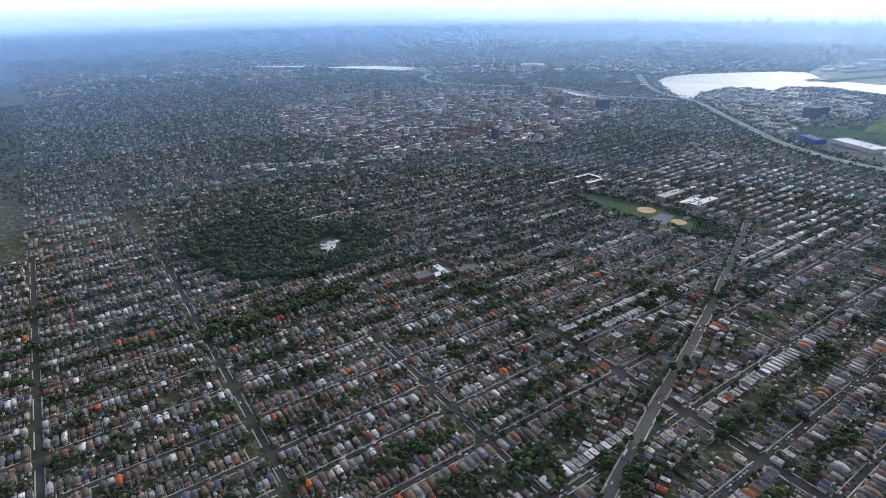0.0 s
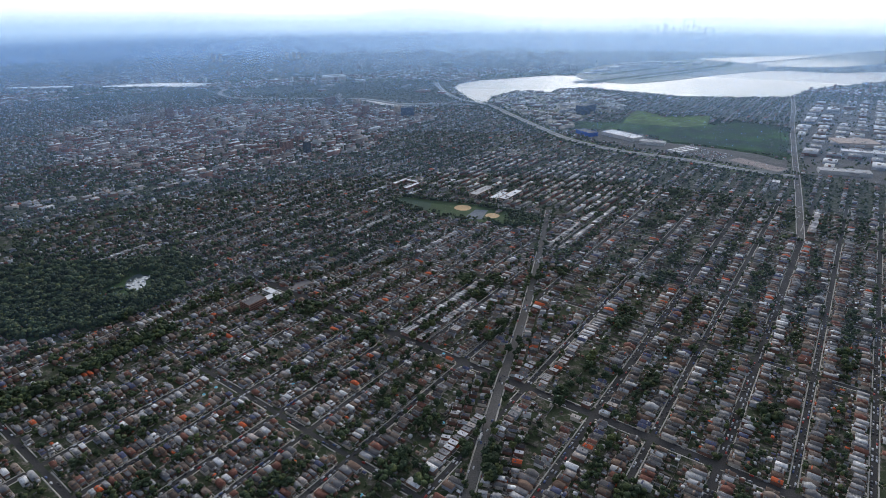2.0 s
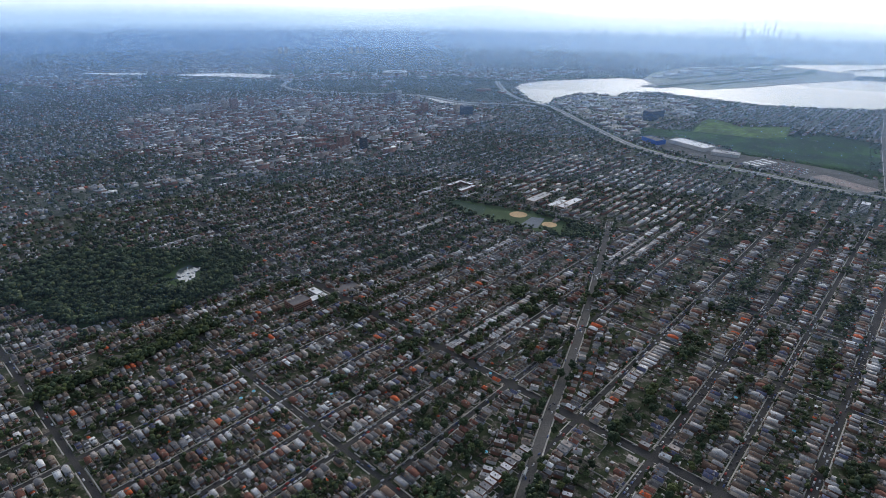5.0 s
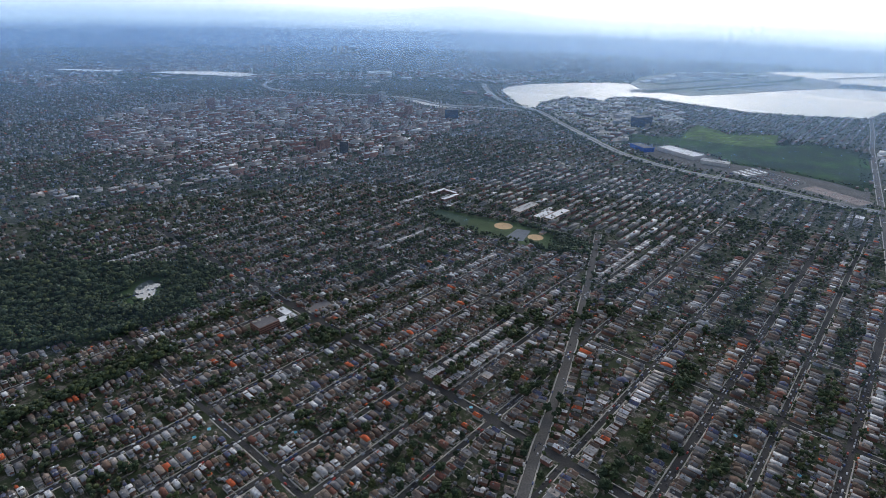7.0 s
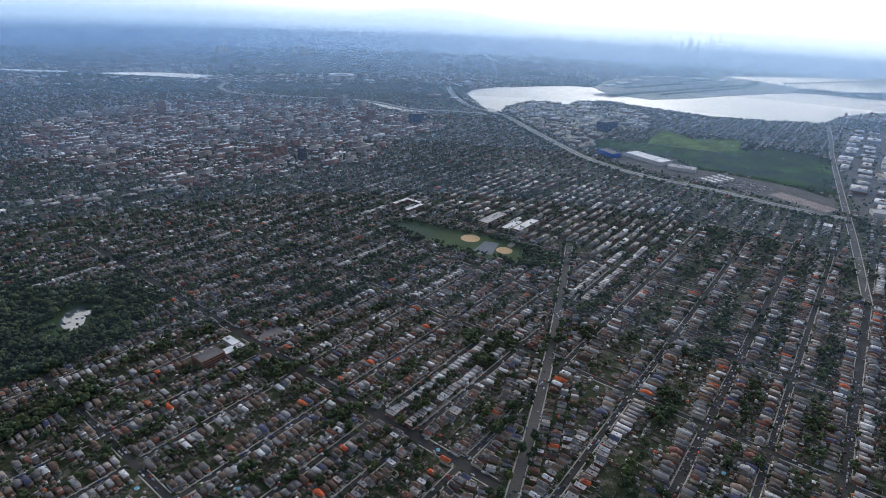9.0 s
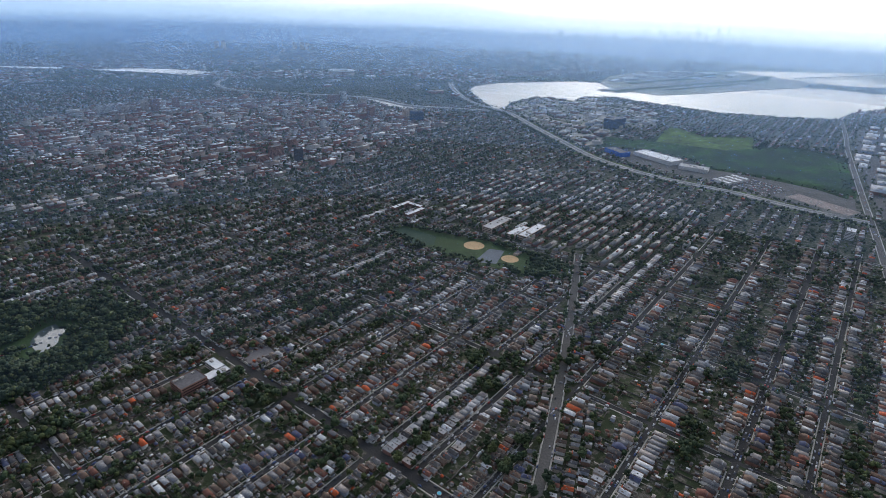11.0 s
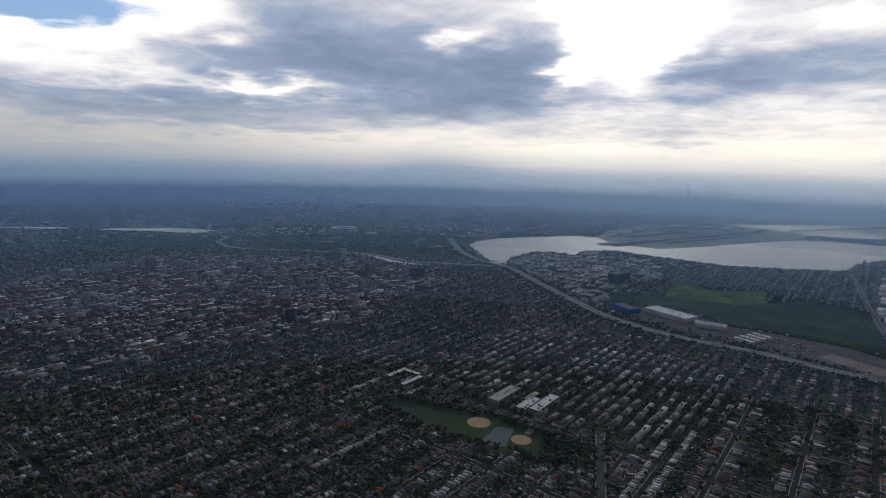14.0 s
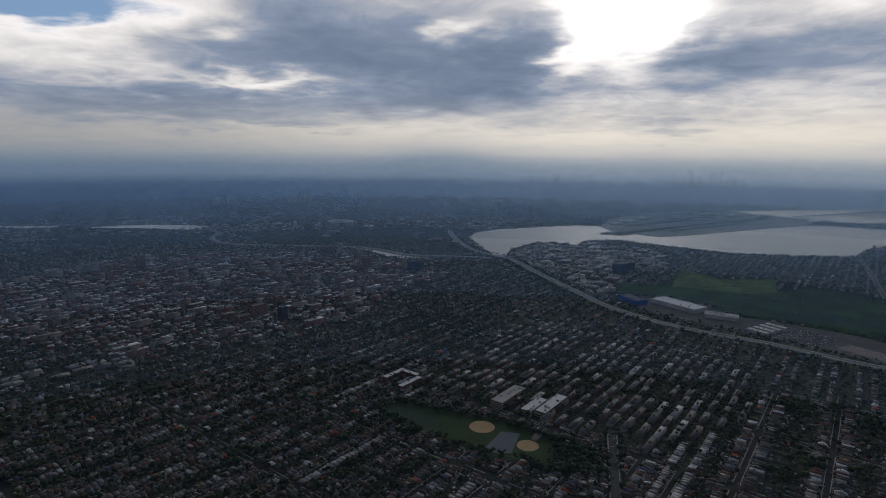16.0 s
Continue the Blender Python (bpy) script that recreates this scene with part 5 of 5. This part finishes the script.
part("roof_unit", box(-4.5, -1.5, -0.9, 0.9, 3.1, 3.4, bevel=0.08), M_TRIM, bus)
part("windscreen", box(5.98, 6.03, -1.1, 1.1, 1.3, 2.7), M_GLASS, bus)
for x in (-3.6, 3.8):
    for y in (-1.1, 1.1):
        part("wheel", rod(0.5, 0.5, (x, y - 0.15, 0.5), (x, y + 0.15, 0.5), 12), M_TYRE, bus)
bus.matrix_basis = Matrix.Translation((47.5, 384, 0.15)) @ Matrix.Rotation(math.atan2(121, 36), 4, "Z")


# ---- back-garden pools ----
def pool(r):
    top = tagged(new("pool"), "round blue above-ground pool in a back garden", "pool", "garden pools")
    bm = rod(r, r, (0, 0, 0), (0, 0, 1.2), 18)
    part("pool_wall", bm, M_TRIM, top)
    part("pool_water", rod(r - 0.15, r - 0.15, (0, 0, 1.19), (0, 0, 1.24), 18), M_TARP, top, "bright blue water")
    return top


spots = []
for v0, v1 in zip(V_SOUTH[8:-1], V_SOUTH[9:]):
    for u in np.arange(60, 900, 9.0):
        if rng.random() < 0.035:
            spots.append(uv(u, (v0 + v1) / 2 + rng.uniform(-3, 3)))
spots = np.array(spots)
spots = spots[clear(spots) & seen(spots)]
first = pool(2.3)
for i, (x, y) in enumerate(spots[:44]):
    m = Matrix.Translation((x, y, 0))
    if i:
        copy_thing(first, m)
    else:
        first.matrix_basis = m


# ---- landmarks ----
def building(name, label, category, at, turn, length, width, height, wall, roof, parapet=1.0, units=0, storeys=0, group=""):
    """A flat-roofed building with walls, a roof, a parapet, roof units and rows of window bands."""
    top = tagged(new(name), label, category, group)
    l, w = length / 2, width / 2
    part("wall", box(-l, l, -w, w, 0, height), wall, top)
    r = part("roof", box(-l + 0.3, l - 0.3, -w + 0.3, w - 0.3, height, height + 0.2), roof, top)
    bm = bmesh.new()
    for x0, x1, y0, y1 in ((-l, l, -w, -w + 0.3), (-l, l, w - 0.3, w), (-l, -l + 0.3, -w + 0.3, w - 0.3), (l - 0.3, l, -w + 0.3, w - 0.3)):
        box(x0, x1, y0, y1, height, height + parapet, bm)
    part("parapet", bm, wall, r)
    g = random.Random(name + label)
    for _ in range(units):
        x, y = g.uniform(-l * 0.8, l * 0.8), g.uniform(-w * 0.7, w * 0.7)
        s = g.uniform(1.2, 2.4)
        part("roof_unit", box(x - s, x + s, y - s * 0.7, y + s * 0.7, height + 0.2, height + 0.2 + s), M_CONC, r)
    for k in range(storeys):
        z, s = height * (k + 0.5) / storeys, height / storeys * 0.32
        bm = bmesh.new()
        for x0, x1, y0, y1 in ((-l * 0.94, l * 0.94, -w - 0.06, -w + 0.05), (-l * 0.94, l * 0.94, w - 0.05, w + 0.06), (-l - 0.06, -l + 0.05, -w * 0.9, w * 0.9), (l - 0.05, l + 0.06, -w * 0.9, w * 0.9)):
            box(x0, x1, y0, y1, z, z + s, bm)
        part("window_band", bm, M_GLASS, top)
    top.matrix_basis = Matrix.Translation((at[0], at[1], 0)) @ Matrix.Rotation(turn, 4, "Z")
    return top


M_BRICKWORK = stuff("red_brick", lambda n, at: grain(n, at, (0.28, 0.15, 0.115), 0.6, 0.05, 0.25), 0.85)
M_PALE = stuff("pale_cladding", lambda n, at: grain(n, at, (0.52, 0.50, 0.47), 0.4, 0.05, 0.2), 0.8)
M_DULL = stuff("dull_brown_roofing", lambda n, at: grain(n, at, (0.31, 0.245, 0.215), 0.3, 0.03, 0.3), 0.9)
M_TAN = stuff("tan_brick", lambda n, at: grain(n, at, (0.52, 0.40, 0.31), 0.5, 0.05, 0.2), 0.85)
M_TAR = stuff("tar_roof", lambda n, at: grain(n, at, (0.16, 0.15, 0.15), 0.4, 0.05, 0.3), 0.85)
M_DARK = stuff("dark_glass", lambda n, at: grain(n, at, (0.05, 0.06, 0.08), 0.3, 0.03, 0.2), 0.25)
M_BLUEGLASS = stuff("blue_glass", lambda n, at: grain(n, at, (0.05, 0.09, 0.18), 0.3, 0.03, 0.2), 0.2)

U90 = GRID + math.pi / 2
building("school", "dark red brick school beside the schoolyard", "school", (-305, 705), GRID, 34, 26, 11, M_BRICKWORK, M_TAR, 1.0, 4, 3)
building("school_wing", "school wing with a bright white roof", "school", (-288, 744), U90, 26, 13, 8, M_PALE, M_WHITE, 0.6, 2, 2)
building("school_wing", "low school hall with a white roof", "school", (-279, 727), GRID, 30, 14, 7, M_PALE, M_WHITE, 0.6, 2, 2)
building("school", "pale-roofed school beside the ball fields", "school", (122, 1288), GRID, 84, 24, 11, M_TAN, M_PALE, 0.8, 6, 3)
building("school", "broad white-roofed school annexe", "school", (163, 1250), GRID, 62, 20, 9, M_TAN, M_WHITE, 0.8, 5, 2)
building("school", "white-roofed school hall with wide windows", "school", (194, 1252), GRID, 86, 20, 10, M_TAN, M_WHITE, 0.8, 5, 2)
building("apartment_house", "pale-roofed court apartment wing", "apartments", (-96, 1382), GRID, 58, 12, 11, M_BRICKWORK, M_WHITE, 0.6, 2, 4)
building("apartment_house", "pale-roofed court apartment wing", "apartments", (-62, 1340), GRID, 60, 12, 11, M_BRICKWORK, M_WHITE, 0.6, 2, 4)
building("apartment_house", "pale-roofed court apartment wing", "apartments", (-64, 1385), U90, 40, 12, 11, M_BRICKWORK, M_WHITE, 0.6, 2, 4)
building("clubhouse", "small tan field house beside the infield", "clubhouse", (152, 1147), GRID, 20, 9, 4, M_TAN, M_TAR, 0.4, 0, 0)
# Shops and sheds by the highway.
building("warehouse", "bright blue big-box store with a flat roof", "store", (580, 2003), -radians(66), 80, 42, 14, M_BLUE, M_TAR, 1.2, 5)
building("warehouse", "long warehouse with a bright white roof", "warehouse", (700, 1953), -radians(58), 150, 62, 12, M_PALE, M_WHITE, 1.0, 10)
building("warehouse", "low grey store with roof units", "store", (772, 1836), -radians(30), 85, 42, 10, M_PALE, M_PALE, 1.0, 8)
building("warehouse", "long dull brown-roofed retail shed beside the parking lot", "store", (972, 1512), -radians(61), 158, 60, 8, M_CONC, M_DULL, 1.0, 10)
for i in range(4):
    building("warehouse", "narrow store of a row with a bright white roof", "store", (800 + 24 * i, 1702 + 15 * i), -radians(58), 52, 15, 7, M_PALE, M_WHITE, 0.6, 3, 0, "row of stores")
building("warehouse", "grey depot with pale roof beside the avenue", "store", (1180, 1430), -radians(22), 130, 40, 10, M_PALE, M_PALE, 1.0, 8)
building("warehouse", "broad industrial shed with a tan roof", "store", (1460, 1790), -radians(12), 130, 90, 12, M_TAN, M_TAN, 1.0, 8)
building("warehouse", "long industrial shed with a pale roof", "store", (1390, 1640), -radians(30), 130, 36, 11, M_PALE, M_WHITE, 1.0, 8)
building("apartment_house", "white mid-rise block beside the avenue", "apartments", (905, 1300), GRID, 26, 18, 20, M_PALE, M_WHITE, 1.0, 2, 6)
building("office_block", "blue glass office block on the flats", "offices", (690, 2455), radians(37), 90, 40, 38, M_BLUEGLASS, M_TAR, 1.0, 5, 7)
# Towers of the downtown: x, y, length, width, height.
TOWERS = [(-1199, 2390, 22, 20, 50), (-1170, 2415, 30, 20, 52), (-1319, 2330, 66, 20, 34), (-1248, 2360, 50, 20, 30), (-1129, 2505, 22, 20, 45), (-636, 2395, 28, 20, 28), (-510, 2210, 21, 20, 30), (-513, 2745, 62, 24, 44), (-477, 2765, 26, 24, 55),
          (-380, 2705, 30, 24, 40), (-310, 2465, 28, 22, 45), (-255, 2475, 46, 20, 26), (-165, 2495, 28, 22, 36), (-496, 2215, 26, 18, 24), (-451, 2225, 26, 20, 28)]
for i, (x, y, l, w, h) in enumerate(TOWERS):
    wall = (M_TAN, M_BRICKWORK, M_PALE)[i % 3]
    building("tower_block", ("tan", "red brick", "pale grey")[i % 3] + " downtown tower block with bands of windows", "tower", (x, y), GRID, l, w, h, wall, M_TAR, 1.2, 2, int(h / 3.4), "downtown towers")
for x, y, l, w, h in ((-505, 1785, 42, 20, 38), (-526, 1722, 34, 18, 25), (-493, 1920, 24, 20, 28), (-704, 2125, 42, 18, 18), (-300, 1960, 40, 18, 22)):
    building("tower_block", "red brick apartment tower above low roofs", "tower", (x, y), GRID, l, w, h, M_BRICKWORK, M_TAR, 1.2, 2, int(h / 3.4), "downtown towers")
building("tower_block", "dark glass office tower above the low town", "tower", (-427, 1745), GRID, 19, 19, 44, M_DARK, M_TAR, 1.2, 2, 10)
building("office_block", "dark blue glass office slab by the creek", "offices", (-120, 2425), 0.1, 56, 26, 42, M_BLUEGLASS, M_TAR, 1.2, 3, 9)


def far_thing(name, label, category, pieces, group=""):
    """A far thing whose parts are boxes (name, x, y, length, width, height, material), drawn together with the land."""
    top = tagged(new(name), label, category, group)
    for kind, x, y, l, w, z0, z1, t, mat in pieces:
        V, F = many((BOX_V, BOX_F), np.array([[x, y, z0]]), np.array([t]), np.array([[l, w, z1 - z0]]))
        V = warp(V)
        bm = bmesh.new()
        vs = [bm.verts.new(v) for v in V]
        for f in F:
            bm.faces.new([vs[i] for i in f])
        part(kind, bm, mat, top)
    return top


# The stadium: a round bowl with a white rim.
bowl = tagged(new("stadium"), "round stadium with a pale roof ring, far off in the park", "stadium")
cx, cy = -668, 3800
for name, r0, r1, z, mat in (("wall", 76, 80, 24, M_TAN), ("roof_ring", 52, 82, 34, M_WHITE)):
    bm = bmesh.new()
    a = np.linspace(0, 2 * math.pi, 40, endpoint=False)
    rings = [np.c_[cx + r * np.cos(a), cy + 0.8 * r * np.sin(a), np.full(40, zz)] for r, zz in ((r1, 0 if name == "wall" else z - 5), (r1, z), (r0, z), (r0, 0 if name == "wall" else z - 5))]
    vs = [[bm.verts.new(v) for v in warp(ring)] for ring in rings]
    for p, q in zip(vs, vs[1:] + vs[:1]):
        for i in range(40):
            bm.faces.new((p[i], p[(i + 1) % 40], q[(i + 1) % 40], q[i]))
    part(name, bm, mat, bowl)
part("field", rod(50, 50, warp(np.array([[cx, cy, 3.0]]))[0], warp(np.array([[cx, cy, 3.5]]))[0], 24), M_GRASS, bowl)

# Airport terminals, and the long bridge on piers beyond.
far_thing("terminal", "long pale airport terminal with piers", "terminal", [("hall", 1600, 4420, 330, 40, 3, 22, 0.3, M_PALE), ("pier", 1500, 4340, 160, 26, 3, 14, -0.6, M_WHITE), ("pier", 1720, 4370, 190, 26, 3, 14, -0.5, M_WHITE), ("pier", 1900, 4450, 150, 26, 3, 14, -0.4, M_PALE)])
for x, y, l, w, h, t in ((1560, 4560, 150, 60, 20, 0.3), (1780, 4600, 170, 50, 24, 0.2), (1990, 4640, 120, 60, 18, 0.5), (1380, 4300, 110, 55, 20, 0.7), (2140, 4560, 140, 50, 18, 0.9), (1240, 4130, 120, 60, 16, 0.6), (1110, 3990, 90, 45, 14, 0.6)):
    far_thing("hangar", "pale airport hangar with a broad white roof", "hangar", [("wall", x, y, l, w, 3, h, t, M_PALE), ("roof", x, y, l * 0.98, w * 0.98, h, h + 1.5, t, M_WHITE)], "airport hangars")
far_thing("control_tower", "slim airport control tower", "tower", [("shaft", 1270, 4400, 9, 9, 3, 50, 0.3, M_PALE), ("cab", 1270, 4400, 16, 16, 50, 58, 0.3, M_DARK)])
span = [("deck", 3150, 4790, 1250, 14, 16, 20, radians(26), M_CONC)] + [("pier", 3150 + math.cos(radians(26)) * k, 4790 + math.sin(radians(26)) * k, 9, 12, 0, 16, radians(26), M_CONC) for k in range(-600, 601, 60)]
far_thing("bridge", "long low bridge on many piers across the water", "bridge", span)

# Skylines on the horizon: bearing in degrees right of +y, height of the top in degrees, width in metres.
SKYLINE = [(17.2, -2.0, 90), (18.1, -1.85, 60), (18.6, -2.1, 120), (19.4, -1.40, 60), (19.9, -2.0, 130), (20.5, -1.95, 110), (20.9, -1.50, 55), (21.4, -1.9, 120), (21.9, -1.85, 110), (22.5, -1.22, 50), (22.7, -1.70, 90), (23.3, -1.8, 120), (23.9, -1.9, 90), (24.2, -1.12, 50), (24.55, -1.65, 60), (25.0, -0.88, 50), (25.5, -1.8, 110),
           (26.1, -1.85, 70), (26.8, -2.0, 120), (28.0, -2.1, 90), (8.2, -2.1, 160), (9.4, -2.0, 150), (10.6, -2.0, 180), (12.0, -2.15, 160), (13.8, -2.15, 180), (15.5, -2.1, 160)]
LOW = [(-4.9, -2.60, 70), (-4.3, -2.62, 60), (-3.8, -2.55, 70), (-3.2, -2.60, 60), (-2.7, -2.52, 60), (-2.2, -2.45, 70), (-1.6, -2.40, 60), (-1.2, -2.50, 60), (-0.6, -2.45, 70), (0.0, -2.55, 60), (0.6, -2.55, 60), (1.3, -2.60, 60), (2.2, -2.62, 70), (2.8, -2.65, 60), (4.4, -2.60, 60)]
for rows, far, words in ((SKYLINE, 9800.0, "slender skyscraper of the far skyline, haze in its colour"), (LOW, 9300.0, "pale tower of the far river-bank skyline, haze in its colour")):
    for bearing, tip, wide in rows:
        x, y = EYE[0] + far * math.sin(radians(bearing)), EYE[1] + far * math.cos(radians(bearing))
        height = EYE[2] + far * math.tan(radians(tip + (0.3 if far < 9500 else 0.0)))
        wide *= 0.23 + 0.07 * math.sin(bearing * 7.3)
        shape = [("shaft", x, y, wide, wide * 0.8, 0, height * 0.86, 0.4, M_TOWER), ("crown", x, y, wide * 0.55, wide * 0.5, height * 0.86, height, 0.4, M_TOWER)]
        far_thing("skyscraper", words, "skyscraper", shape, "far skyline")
for x, y in ((-2030, 5300), (-1980, 5330), (-1400, 5500), (-1340, 5530), (-1290, 5510)):
    far_thing("tower_block", "pair of far housing towers above woods", "tower", [("shaft", x, y, 34, 22, 0, 62, 0.3, M_TAN), ("roof_house", x, y, 12, 10, 62, 68, 0.3, M_TAR)])
